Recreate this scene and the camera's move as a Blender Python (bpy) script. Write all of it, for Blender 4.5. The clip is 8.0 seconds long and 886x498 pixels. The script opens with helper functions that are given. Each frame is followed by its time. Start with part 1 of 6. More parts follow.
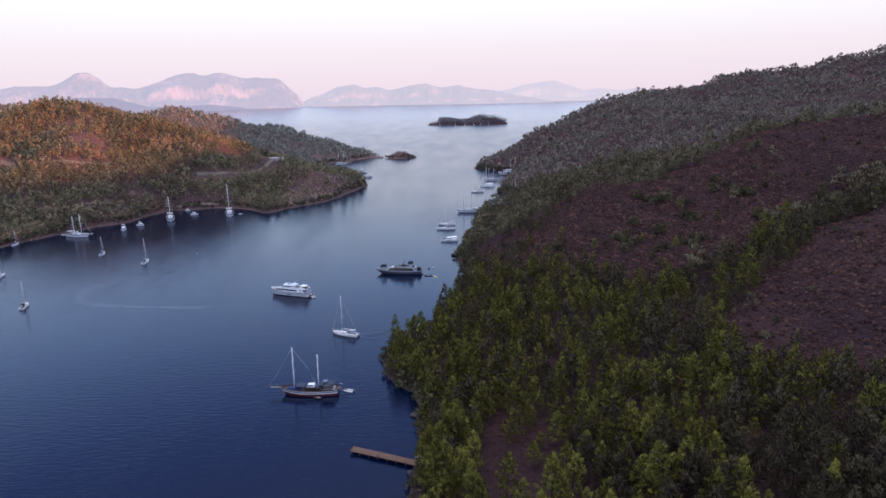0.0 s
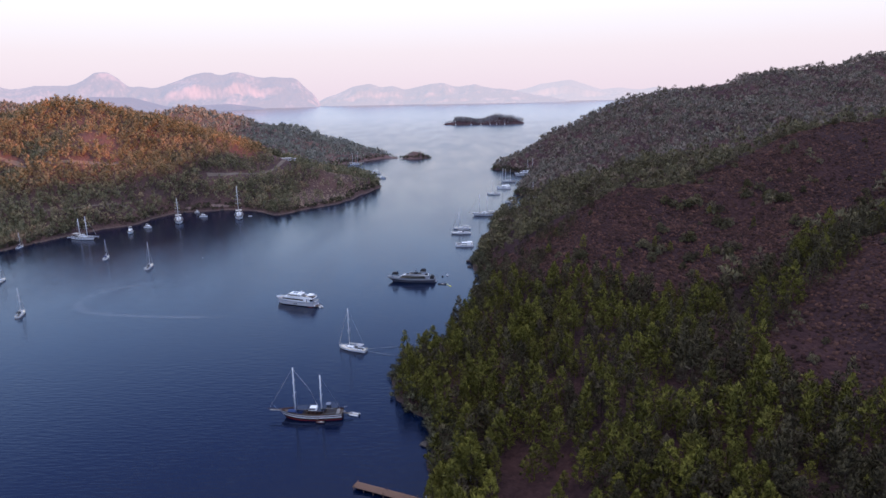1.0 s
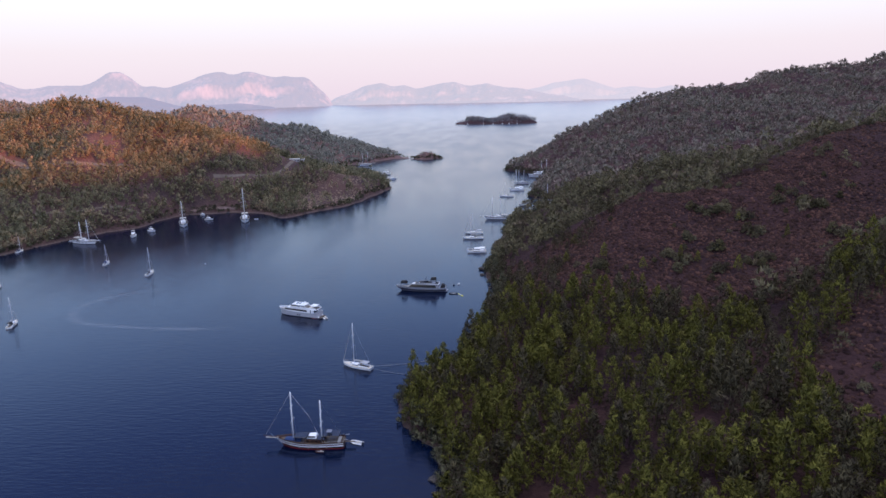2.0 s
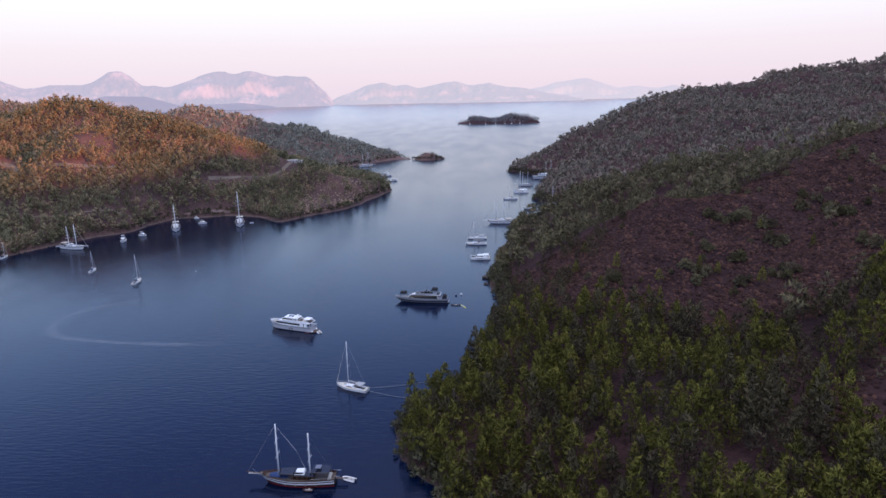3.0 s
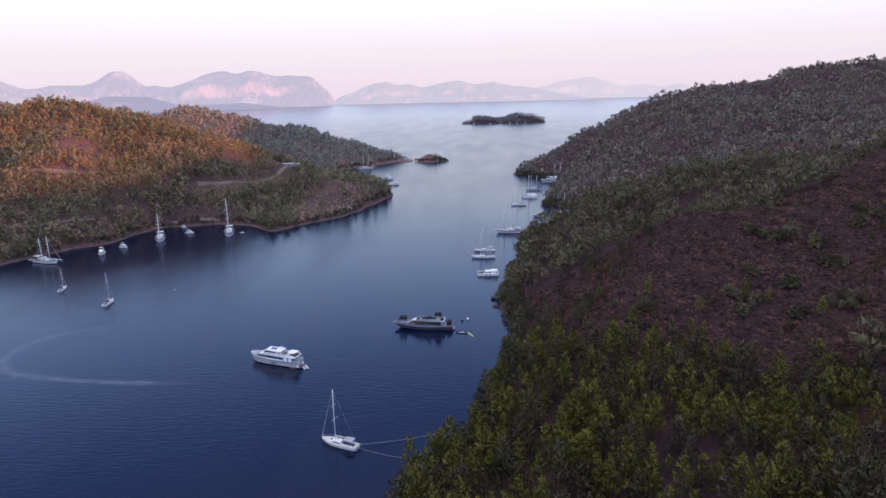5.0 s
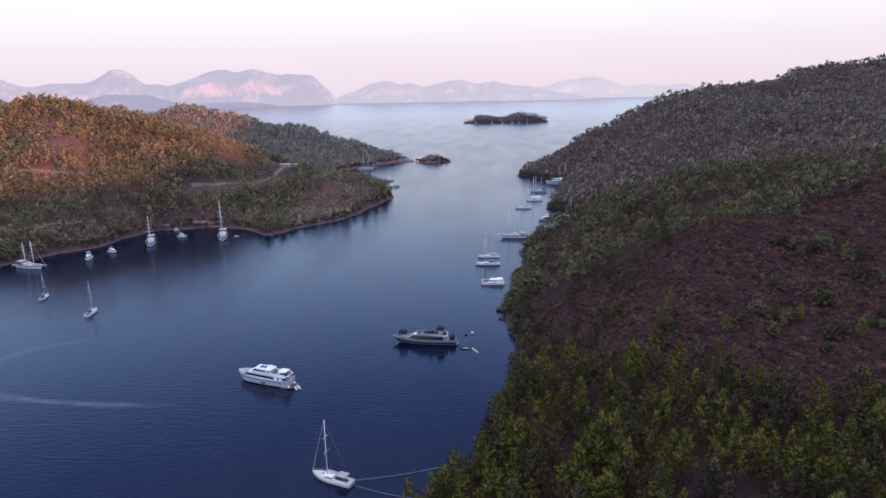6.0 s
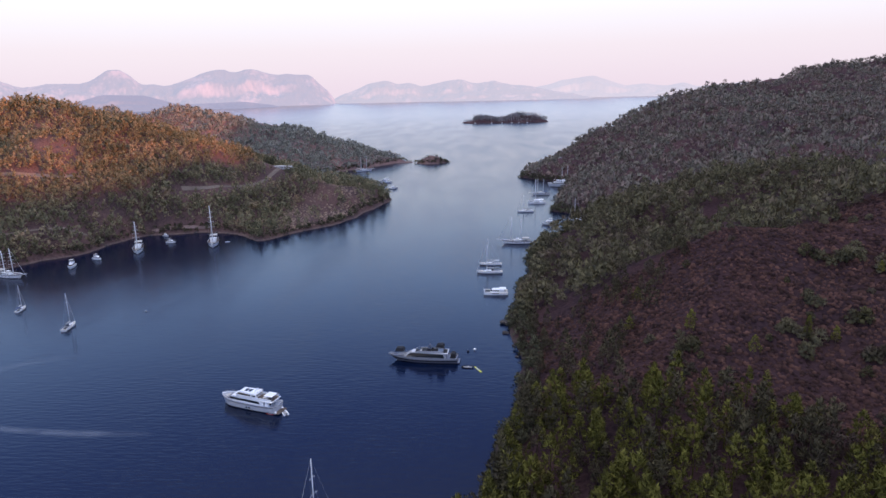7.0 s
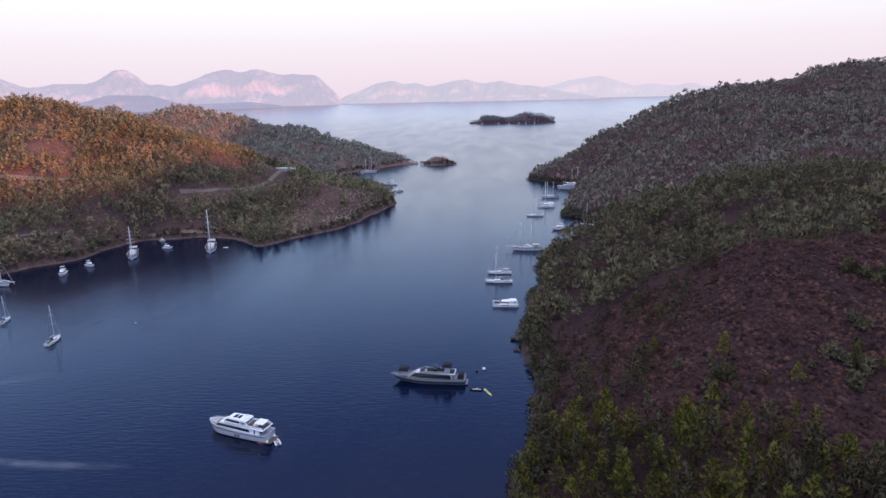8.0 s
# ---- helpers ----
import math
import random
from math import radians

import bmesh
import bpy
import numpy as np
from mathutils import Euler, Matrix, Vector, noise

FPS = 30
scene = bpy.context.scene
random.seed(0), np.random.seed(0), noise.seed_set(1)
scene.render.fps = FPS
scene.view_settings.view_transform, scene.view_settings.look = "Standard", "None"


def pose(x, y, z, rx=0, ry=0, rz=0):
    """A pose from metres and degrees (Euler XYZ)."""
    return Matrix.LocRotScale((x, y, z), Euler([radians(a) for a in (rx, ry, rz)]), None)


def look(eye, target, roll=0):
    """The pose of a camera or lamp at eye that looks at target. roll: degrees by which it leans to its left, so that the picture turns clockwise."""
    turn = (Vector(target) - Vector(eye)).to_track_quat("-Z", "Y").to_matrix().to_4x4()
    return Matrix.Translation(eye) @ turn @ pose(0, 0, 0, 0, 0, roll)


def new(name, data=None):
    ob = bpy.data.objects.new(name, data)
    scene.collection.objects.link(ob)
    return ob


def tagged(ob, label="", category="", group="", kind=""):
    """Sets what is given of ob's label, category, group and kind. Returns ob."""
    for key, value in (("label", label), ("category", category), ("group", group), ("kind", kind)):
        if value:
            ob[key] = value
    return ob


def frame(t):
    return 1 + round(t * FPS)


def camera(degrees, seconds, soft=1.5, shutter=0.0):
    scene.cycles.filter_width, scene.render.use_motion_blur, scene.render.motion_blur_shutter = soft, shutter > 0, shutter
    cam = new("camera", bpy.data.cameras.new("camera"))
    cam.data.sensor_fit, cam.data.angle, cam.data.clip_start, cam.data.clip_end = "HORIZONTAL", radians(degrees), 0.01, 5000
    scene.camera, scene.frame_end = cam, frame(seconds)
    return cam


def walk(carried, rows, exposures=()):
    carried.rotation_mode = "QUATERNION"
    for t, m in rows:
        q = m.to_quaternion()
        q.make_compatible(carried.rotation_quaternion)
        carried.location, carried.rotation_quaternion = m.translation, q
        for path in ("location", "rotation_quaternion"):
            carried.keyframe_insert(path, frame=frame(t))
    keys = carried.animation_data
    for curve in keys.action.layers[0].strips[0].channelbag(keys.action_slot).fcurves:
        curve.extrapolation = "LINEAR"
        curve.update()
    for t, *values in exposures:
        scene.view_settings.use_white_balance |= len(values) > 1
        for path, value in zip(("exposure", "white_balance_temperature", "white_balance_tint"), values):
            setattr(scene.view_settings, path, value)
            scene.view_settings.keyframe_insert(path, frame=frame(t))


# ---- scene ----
cam = camera(70.0, 8.0)
PATH = [
    (0, (-0.03, -3.394, 114.538), (-0.031, -1.453, 114.058), -1.1),
    (0.5, (0.354, 6.477, 114.283), (0.333, 8.418, 113.803), -1.1),
    (1, (0.398, 17.614, 114.199), (0.349, 19.555, 113.718), -1.1),
    (1.5, (0.279, 27.392, 114.357), (0.205, 29.332, 113.875), -1.2),
    (3, (-0.738, 58.861, 114.258), (-0.829, 60.799, 113.774), -1.2),
    (3.5, (-1.263, 68.713, 114.103), (-1.357, 70.651, 113.619), -1.2),
    (4, (-1.986, 79.519, 114.147), (-2.083, 81.457, 113.662), -1.2),
    (4.5, (-2.48, 89.131, 114.326), (-2.58, 91.069, 113.839), -1.2),
    (4.7, (-2.449, 93.515, 114.475), (-2.552, 95.453, 113.989), -1.4),
    (6, (-4.658, 121.113, 114.086), (-4.764, 123.049, 113.598), -1.2),
    (6.5, (-5.367, 130.8, 113.938), (-5.472, 132.737, 113.451), -1.2),
    (7, (-6.187, 141.99, 113.823), (-6.29, 143.927, 113.334), -1.3),
    (7.5, (-6.882, 151.632, 113.765), (-6.986, 153.569, 113.276), -1.3),
    (8, (-7.574, 162.579, 113.559), (-7.696, 164.515, 113.071), -1.3),
]
walk(cam, [(t, look(eye, target, roll)) for t, eye, target, roll in PATH])

# ---- world, sun, exposure ----
SUN_AZ, SUN_EL = radians(128), radians(7.3)      # azimuth clockwise from +y
scene.view_settings.exposure = 1.0
world = bpy.data.worlds.new("dusk_sky")
scene.world = world
world.use_nodes = True
wn, wl = world.node_tree.nodes, world.node_tree.links
wn.clear()
w_out = wn.new("ShaderNodeOutputWorld")
w_bg = wn.new("ShaderNodeBackground")
w_sky = wn.new("ShaderNodeTexSky")
w_sky.sky_type, w_sky.sun_disc = "NISHITA", False
w_sky.sun_elevation, w_sky.sun_rotation = SUN_EL, SUN_AZ
w_sky.air_density, w_sky.dust_density, w_sky.ozone_density = 1.0, 2.0, 1.5
w_geo = wn.new("ShaderNodeTexCoord")
w_sep = wn.new("ShaderNodeSeparateXYZ")
w_ramp = wn.new("ShaderNodeValToRGB")
for e, (p, c) in zip([w_ramp.color_ramp.elements[0], w_ramp.color_ramp.elements[1]] + [w_ramp.color_ramp.elements.new(0.5) for _ in range(5)],
                     ((0.0, (0.50, 0.423, 0.485, 1)), (1.0, (0.21, 0.246, 0.55, 1)), (0.06, (0.53, 0.472, 0.52, 1)), (0.14, (0.59, 0.600, 0.66, 1)), (0.19, (0.52, 0.630, 0.79, 1)), (0.27, (0.37, 0.571, 0.98, 1)), (0.5, (0.115, 0.187, 0.59, 1)))):
    e.position, e.color = p, c
w_add = wn.new("ShaderNodeMix")
w_add.data_type, w_add.blend_type = "RGBA", "MIX"
w_add.inputs["Factor"].default_value = 0.90
wl.new(w_geo.outputs["Generated"], w_sep.inputs[0])
wl.new(w_sep.outputs["Z"], w_ramp.inputs[0])
w_scale = wn.new("ShaderNodeMix")
w_scale.data_type, w_scale.blend_type = "RGBA", "MULTIPLY"
w_scale.inputs["Factor"].default_value = 1.0
w_scale.inputs[7].default_value = (0.06, 0.06, 0.06, 1)
wl.new(w_sky.outputs[0], w_scale.inputs[6])
wl.new(w_scale.outputs[2], w_add.inputs[6])
wl.new(w_ramp.outputs[0], w_add.inputs[7])
wl.new(w_add.outputs[2], w_bg.inputs[0])
w_bg.inputs[1].default_value = 0.96
wl.new(w_bg.outputs[0], w_out.inputs[0])

sun_dir = Vector((math.sin(SUN_AZ) * math.cos(SUN_EL), math.cos(SUN_AZ) * math.cos(SUN_EL), math.sin(SUN_EL)))
sun = new("sun", bpy.data.lights.new("sun", "SUN"))
sun.data.energy, sun.data.angle, sun.data.color = 4.0, radians(1.2), (1.0, 0.345, 0.15)
sun.matrix_world = look(sun_dir * 500, (0, 0, 0))


# ---- materials ----
def material(name, base, rough=0.8, metal=0.0, grain=None, amount=0.25, bump=0.0, second=None, spec=0.4):
    """A surface with two scales of variation: fine grain and broad staining."""
    m = bpy.data.materials.new(name)
    m.use_nodes = True
    n, l = m.node_tree.nodes, m.node_tree.links
    b = n["Principled BSDF"]
    b.inputs["Base Color"].default_value = (*base, 1)
    b.inputs["Roughness"].default_value, b.inputs["Metallic"].default_value = rough, metal
    b.inputs["Specular IOR Level"].default_value = spec
    if grain:
        co = n.new("ShaderNodeTexCoord")
        fine, broad = n.new("ShaderNodeTexNoise"), n.new("ShaderNodeTexNoise")
        fine.inputs["Scale"].default_value, broad.inputs["Scale"].default_value = grain, grain * 0.13
        fine.inputs["Detail"].default_value, broad.inputs["Detail"].default_value = 4, 3
        mix = n.new("ShaderNodeMath")
        mix.operation = "MULTIPLY"
        ramp = n.new("ShaderNodeValToRGB")
        two = second or tuple(c * (1 - amount) for c in base)
        ramp.color_ramp.elements[0].position, ramp.color_ramp.elements[0].color = 0.14, (*two, 1)
        ramp.color_ramp.elements[1].position, ramp.color_ramp.elements[1].color = 0.38, (*base, 1)
        for t in (fine, broad):
            l.new(co.outputs["Object"], t.inputs["Vector"])
        l.new(fine.outputs[0], mix.inputs[0])
        l.new(broad.outputs[0], mix.inputs[1])
        l.new(mix.outputs[0], ramp.inputs[0])
        l.new(ramp.outputs[0], b.inputs["Base Color"])
        if bump:
            bp = n.new("ShaderNodeBump")
            bp.inputs["Strength"].default_value, bp.inputs["Distance"].default_value = bump, 0.5 / grain
            l.new(fine.outputs[0], bp.inputs["Height"])
            l.new(bp.outputs[0], b.inputs["Normal"])
    return m


def foliage(name, low, high, dry, dry_from=0.55, clumps=0.19, vary=0.45):
    """Needles and leaves: varied per tuft and per tree, with a little light let through."""
    m = bpy.data.materials.new(name)
    m.use_nodes = True
    n, l = m.node_tree.nodes, m.node_tree.links
    b = n["Principled BSDF"]
    b.inputs["Roughness"].default_value, b.inputs["Specular IOR Level"].default_value = 0.75, 0.15
    geo, info, tc = n.new("ShaderNodeNewGeometry"), n.new("ShaderNodeObjectInfo"), n.new("ShaderNodeNewGeometry")
    ramp, ramp2 = n.new("ShaderNodeValToRGB"), n.new("ShaderNodeValToRGB")
    ramp.color_ramp.elements[0].color, ramp.color_ramp.elements[1].color = (*low, 1), (*high, 1)
    ramp2.color_ramp.elements[0].position, ramp2.color_ramp.elements[0].color = dry_from, (0, 0, 0, 1)
    ramp2.color_ramp.elements[1].position, ramp2.color_ramp.elements[1].color = dry_from + 0.25, (1, 1, 1, 1)
    clump, cr = n.new("ShaderNodeTexNoise"), n.new("ShaderNodeMapRange")
    clump.inputs["Scale"].default_value, clump.inputs["Detail"].default_value = clumps, 2.5
    l.new(tc.outputs["Position"], clump.inputs["Vector"])
    cr.inputs["From Min"].default_value, cr.inputs["From Max"].default_value = 0.33, 0.67
    cr.inputs["To Min"].default_value, cr.inputs["To Max"].default_value = 1 - vary, 1 + vary
    l.new(clump.outputs[0], cr.inputs[0])
    patch = n.new("ShaderNodeTexNoise")
    patch.inputs["Scale"].default_value, patch.inputs["Detail"].default_value = 0.07, 3
    l.new(tc.outputs["Position"], patch.inputs["Vector"])
    l.new(geo.outputs["Random Per Island"], ramp.inputs[0])
    l.new(patch.outputs[0], ramp2.inputs[0])
    mix = n.new("ShaderNodeMix")
    mix.data_type = "RGBA"
    l.new(ramp2.outputs[0], mix.inputs["Factor"])
    l.new(ramp.outputs[0], mix.inputs[6])
    mix.inputs[7].default_value = (*dry, 1)
    hsv = n.new("ShaderNodeHueSaturation")
    mr = n.new("ShaderNodeMapRange")
    mr.inputs["To Min"].default_value, mr.inputs["To Max"].default_value = 0.72, 1.25
    l.new(info.outputs["Random"], mr.inputs[0])
    both = n.new("ShaderNodeMath")
    both.operation = "MULTIPLY"
    l.new(mr.outputs[0], both.inputs[0])
    l.new(cr.outputs[0], both.inputs[1])
    l.new(both.outputs[0], hsv.inputs["Value"])
    l.new(mix.outputs[2], hsv.inputs["Color"])
    l.new(hsv.outputs[0], b.inputs["Base Color"])
    tr = n.new("ShaderNodeBsdfTranslucent")
    l.new(hsv.outputs[0], tr.inputs[0])
    ms = n.new("ShaderNodeMixShader")
    ms.inputs[0].default_value = 0.25
    l.new(b.outputs[0], ms.inputs[1])
    l.new(tr.outputs[0], ms.inputs[2])
    l.new(ms.outputs[0], n["Material Output"].inputs[0])
    return m


def ground_material():
    m = bpy.data.materials.new("dry_hillside")
    m.use_nodes = True
    n, l = m.node_tree.nodes, m.node_tree.links
    b = n["Principled BSDF"]
    b.inputs["Roughness"].default_value, b.inputs["Specular IOR Level"].default_value = 0.95, 0.1
    geo = n.new("ShaderNodeNewGeometry")
    fine, broad = n.new("ShaderNodeTexNoise"), n.new("ShaderNodeTexNoise")
    fine.inputs["Scale"].default_value, fine.inputs["Detail"].default_value = 0.55, 6
    broad.inputs["Scale"].default_value, broad.inputs["Detail"].default_value = 0.03, 4
    for t in (fine, broad):
        l.new(geo.outputs["Position"], t.inputs["Vector"])
    r1, r2 = n.new("ShaderNodeValToRGB"), n.new("ShaderNodeValToRGB")
    r1.color_ramp.elements[0].position, r1.color_ramp.elements[0].color = 0.35, (0.018, 0.009, 0.013, 1)
    r1.color_ramp.elements[1].position, r1.color_ramp.elements[1].color = 0.70, (0.065, 0.035, 0.036, 1)
    r2.color_ramp.elements[0].position, r2.color_ramp.elements[0].color = 0.35, (0.034, 0.022, 0.026, 1)
    r2.color_ramp.elements[1].position, r2.color_ramp.elements[1].color = 0.65, (0.076, 0.039, 0.038, 1)
    l.new(fine.outputs[0], r1.inputs[0])
    l.new(broad.outputs[0], r2.inputs[0])
    mix = n.new("ShaderNodeMix")
    mix.data_type = "RGBA"
    mix.inputs["Factor"].default_value = 0.45
    l.new(r1.outputs[0], mix.inputs[6])
    l.new(r2.outputs[0], mix.inputs[7])
    # paler soil across the bay, greyer far hillsides; both carry haze in their colour
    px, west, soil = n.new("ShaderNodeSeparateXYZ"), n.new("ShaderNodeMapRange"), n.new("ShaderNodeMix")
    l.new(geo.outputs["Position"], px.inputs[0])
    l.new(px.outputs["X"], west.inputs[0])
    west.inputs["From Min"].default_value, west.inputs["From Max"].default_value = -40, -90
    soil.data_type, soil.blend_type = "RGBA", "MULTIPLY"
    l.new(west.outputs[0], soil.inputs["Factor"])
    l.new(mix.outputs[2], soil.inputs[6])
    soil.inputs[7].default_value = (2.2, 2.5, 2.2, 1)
    # bare pale rock in a low band just over the waterline
    sep, mr = n.new("ShaderNodeSeparateXYZ"), n.new("ShaderNodeMapRange")
    l.new(geo.outputs["Position"], sep.inputs[0])
    l.new(sep.outputs["Z"], mr.inputs[0])
    mr.inputs["From Min"].default_value, mr.inputs["From Max"].default_value = 1.3, 0.5
    rock = n.new("ShaderNodeMix")
    rock.data_type = "RGBA"
    stone = n.new("ShaderNodeMix")
    stone.data_type = "RGBA"
    stone.inputs[6].default_value, stone.inputs[7].default_value = (0.075, 0.060, 0.052, 1), (0.16, 0.122, 0.104, 1)
    l.new(west.outputs[0], stone.inputs["Factor"])
    l.new(stone.outputs[2], rock.inputs[7])
    fac = n.new("ShaderNodeMath")
    fac.operation = "MULTIPLY"
    l.new(mr.outputs[0], fac.inputs[0])
    l.new(fine.outputs[0], fac.inputs[1])
    l.new(fac.outputs[0], rock.inputs["Factor"])
    north, hazed_soil = n.new("ShaderNodeMapRange"), n.new("ShaderNodeMix")
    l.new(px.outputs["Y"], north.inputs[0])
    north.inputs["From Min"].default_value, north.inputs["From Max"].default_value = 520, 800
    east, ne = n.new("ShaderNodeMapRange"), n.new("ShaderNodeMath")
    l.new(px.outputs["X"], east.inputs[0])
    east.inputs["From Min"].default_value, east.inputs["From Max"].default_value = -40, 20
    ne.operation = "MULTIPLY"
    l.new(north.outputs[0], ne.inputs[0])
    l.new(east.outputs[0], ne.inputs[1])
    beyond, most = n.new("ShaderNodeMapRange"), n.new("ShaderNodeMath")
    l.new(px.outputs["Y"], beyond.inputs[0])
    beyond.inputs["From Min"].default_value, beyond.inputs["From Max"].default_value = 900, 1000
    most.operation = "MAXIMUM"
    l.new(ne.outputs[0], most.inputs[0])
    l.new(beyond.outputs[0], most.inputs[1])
    hazed_soil.data_type, hazed_soil.blend_type = "RGBA", "MIX"
    l.new(most.outputs[0], hazed_soil.inputs["Factor"])
    l.new(soil.outputs[2], hazed_soil.inputs[6])
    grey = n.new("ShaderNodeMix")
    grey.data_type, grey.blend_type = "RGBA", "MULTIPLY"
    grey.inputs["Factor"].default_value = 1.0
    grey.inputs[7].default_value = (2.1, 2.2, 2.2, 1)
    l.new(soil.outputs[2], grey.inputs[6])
    l.new(grey.outputs[2], hazed_soil.inputs[7])
    l.new(hazed_soil.outputs[2], rock.inputs[6])
    l.new(rock.outputs[2], b.inputs["Base Color"])
    bp = n.new("ShaderNodeBump")
    bp.inputs["Strength"].default_value, bp.inputs["Distance"].default_value = 0.9, 1.0
    l.new(fine.outputs[0], bp.inputs["Height"])
    l.new(bp.outputs[0], b.inputs["Normal"])
    return m


def water_material():
    m = bpy.data.materials.new("sea_water")
    m.use_nodes = True
    n, l = m.node_tree.nodes, m.node_tree.links
    b = n["Principled BSDF"]
    b.inputs["Base Color"].default_value = (0.0004, 0.0046, 0.022, 1)
    b.inputs["IOR"].default_value = 1.333
    geo, mp = n.new("ShaderNodeNewGeometry"), n.new("ShaderNodeMapping")
    mp.inputs["Rotation"].default_value = (0, 0, radians(5))
    mp.inputs["Scale"].default_value = (0.18, 0.80, 1)
    l.new(geo.outputs["Position"], mp.inputs[0])
    rip, calm = n.new("ShaderNodeTexNoise"), n.new("ShaderNodeTexNoise")
    rip.inputs["Scale"].default_value, rip.inputs["Detail"].default_value = 1.0, 3
    l.new(mp.outputs[0], rip.inputs["Vector"])
    mp2 = n.new("ShaderNodeMapping")
    mp2.inputs["Rotation"].default_value = (0, 0, radians(-25))
    mp2.inputs["Scale"].default_value = (0.022, 0.006, 1)
    l.new(geo.outputs["Position"], mp2.inputs[0])
    l.new(mp2.outputs[0], calm.inputs["Vector"])
    calm.inputs["Scale"].default_value, calm.inputs["Detail"].default_value, calm.inputs["Distortion"].default_value = 1.0, 3, 0.6
    mr = n.new("ShaderNodeMapRange")
    mr.inputs["From Min"].default_value, mr.inputs["From Max"].default_value = 0.35, 0.65
    mr.inputs["To Min"].default_value, mr.inputs["To Max"].default_value = 0.12, 0.16
    l.new(calm.outputs[0], mr.inputs[0])
    # roughness rises out over the open gulf
    sep, far, sm = n.new("ShaderNodeSeparateXYZ"), n.new("ShaderNodeMapRange"), n.new("ShaderNodeMath")
    l.new(geo.outputs["Position"], sep.inputs[0])
    l.new(sep.outputs["Y"], far.inputs[0])
    far.inputs["From Min"].default_value, far.inputs["From Max"].default_value = 420, 1500
    far.inputs["To Min"].default_value, far.inputs["To Max"].default_value = 1.0, 1.7
    sm.operation = "MULTIPLY"
    l.new(mr.outputs[0], sm.inputs[0])
    l.new(far.outputs[0], sm.inputs[1])
    l.new(sm.outputs[0], b.inputs["Roughness"])
    # an added coat brightens the far sea, in place of haze over it
    far_coat = n.new("ShaderNodeMapRange")
    l.new(sep.outputs["Y"], far_coat.inputs[0])
    far_coat.inputs["From Min"].default_value, far_coat.inputs["From Max"].default_value = 600, 3000
    far_coat.inputs["To Min"].default_value, far_coat.inputs["To Max"].default_value = 0.0, 1.0
    l.new(far_coat.outputs[0], b.inputs["Coat Weight"])
    b.inputs["Coat Roughness"].default_value, b.inputs["Coat IOR"].default_value = 0.24, 1.7
    mr2 = n.new("ShaderNodeMapRange")
    mr2.inputs["From Min"].default_value, mr2.inputs["From Max"].default_value = 0.35, 0.65
    mr2.inputs["To Min"].default_value, mr2.inputs["To Max"].default_value = 0.22, 0.36
    l.new(calm.outputs[0], mr2.inputs[0])
    bp = n.new("ShaderNodeBump")
    bp.inputs["Distance"].default_value = 0.29
    st = n.new("ShaderNodeMath")
    st.operation = "MULTIPLY"
    l.new(mr2.outputs[0], st.inputs[0])
    st.inputs[1].default_value = 1.2
    l.new(st.outputs[0], bp.inputs["Strength"])
    l.new(rip.outputs[0], bp.inputs["Height"])
    l.new(bp.outputs[0], b.inputs["Normal"])
    return m


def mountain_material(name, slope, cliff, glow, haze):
    """A distant backdrop: steep pale limestone and darker wooded slopes; an even glow stands in for the bright haze
    before them.
    """
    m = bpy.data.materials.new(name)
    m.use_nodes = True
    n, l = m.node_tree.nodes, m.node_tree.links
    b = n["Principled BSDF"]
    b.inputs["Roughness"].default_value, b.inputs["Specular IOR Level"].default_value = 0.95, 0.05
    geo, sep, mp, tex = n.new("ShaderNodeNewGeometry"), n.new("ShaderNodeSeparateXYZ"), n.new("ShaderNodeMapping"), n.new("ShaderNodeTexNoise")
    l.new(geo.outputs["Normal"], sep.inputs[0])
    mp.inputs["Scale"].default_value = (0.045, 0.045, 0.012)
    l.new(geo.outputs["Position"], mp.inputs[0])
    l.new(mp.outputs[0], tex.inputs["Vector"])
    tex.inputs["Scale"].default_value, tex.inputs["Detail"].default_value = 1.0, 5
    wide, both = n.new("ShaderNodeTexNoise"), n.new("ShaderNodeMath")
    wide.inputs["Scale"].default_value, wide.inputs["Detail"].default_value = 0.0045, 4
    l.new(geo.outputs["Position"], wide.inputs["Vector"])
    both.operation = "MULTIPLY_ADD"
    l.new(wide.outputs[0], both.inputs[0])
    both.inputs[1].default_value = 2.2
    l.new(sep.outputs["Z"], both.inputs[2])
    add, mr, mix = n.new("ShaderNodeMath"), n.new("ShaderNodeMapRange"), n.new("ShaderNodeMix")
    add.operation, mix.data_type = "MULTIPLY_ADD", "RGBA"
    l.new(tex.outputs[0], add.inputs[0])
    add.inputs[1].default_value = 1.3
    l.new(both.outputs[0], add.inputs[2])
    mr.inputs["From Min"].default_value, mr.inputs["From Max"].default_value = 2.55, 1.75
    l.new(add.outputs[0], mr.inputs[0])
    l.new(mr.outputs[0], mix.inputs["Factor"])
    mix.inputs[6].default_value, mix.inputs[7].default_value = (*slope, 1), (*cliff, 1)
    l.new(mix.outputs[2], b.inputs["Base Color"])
    # the range lights itself evenly: evening haze painted on as emission
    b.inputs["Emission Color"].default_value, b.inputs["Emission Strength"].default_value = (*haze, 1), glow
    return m


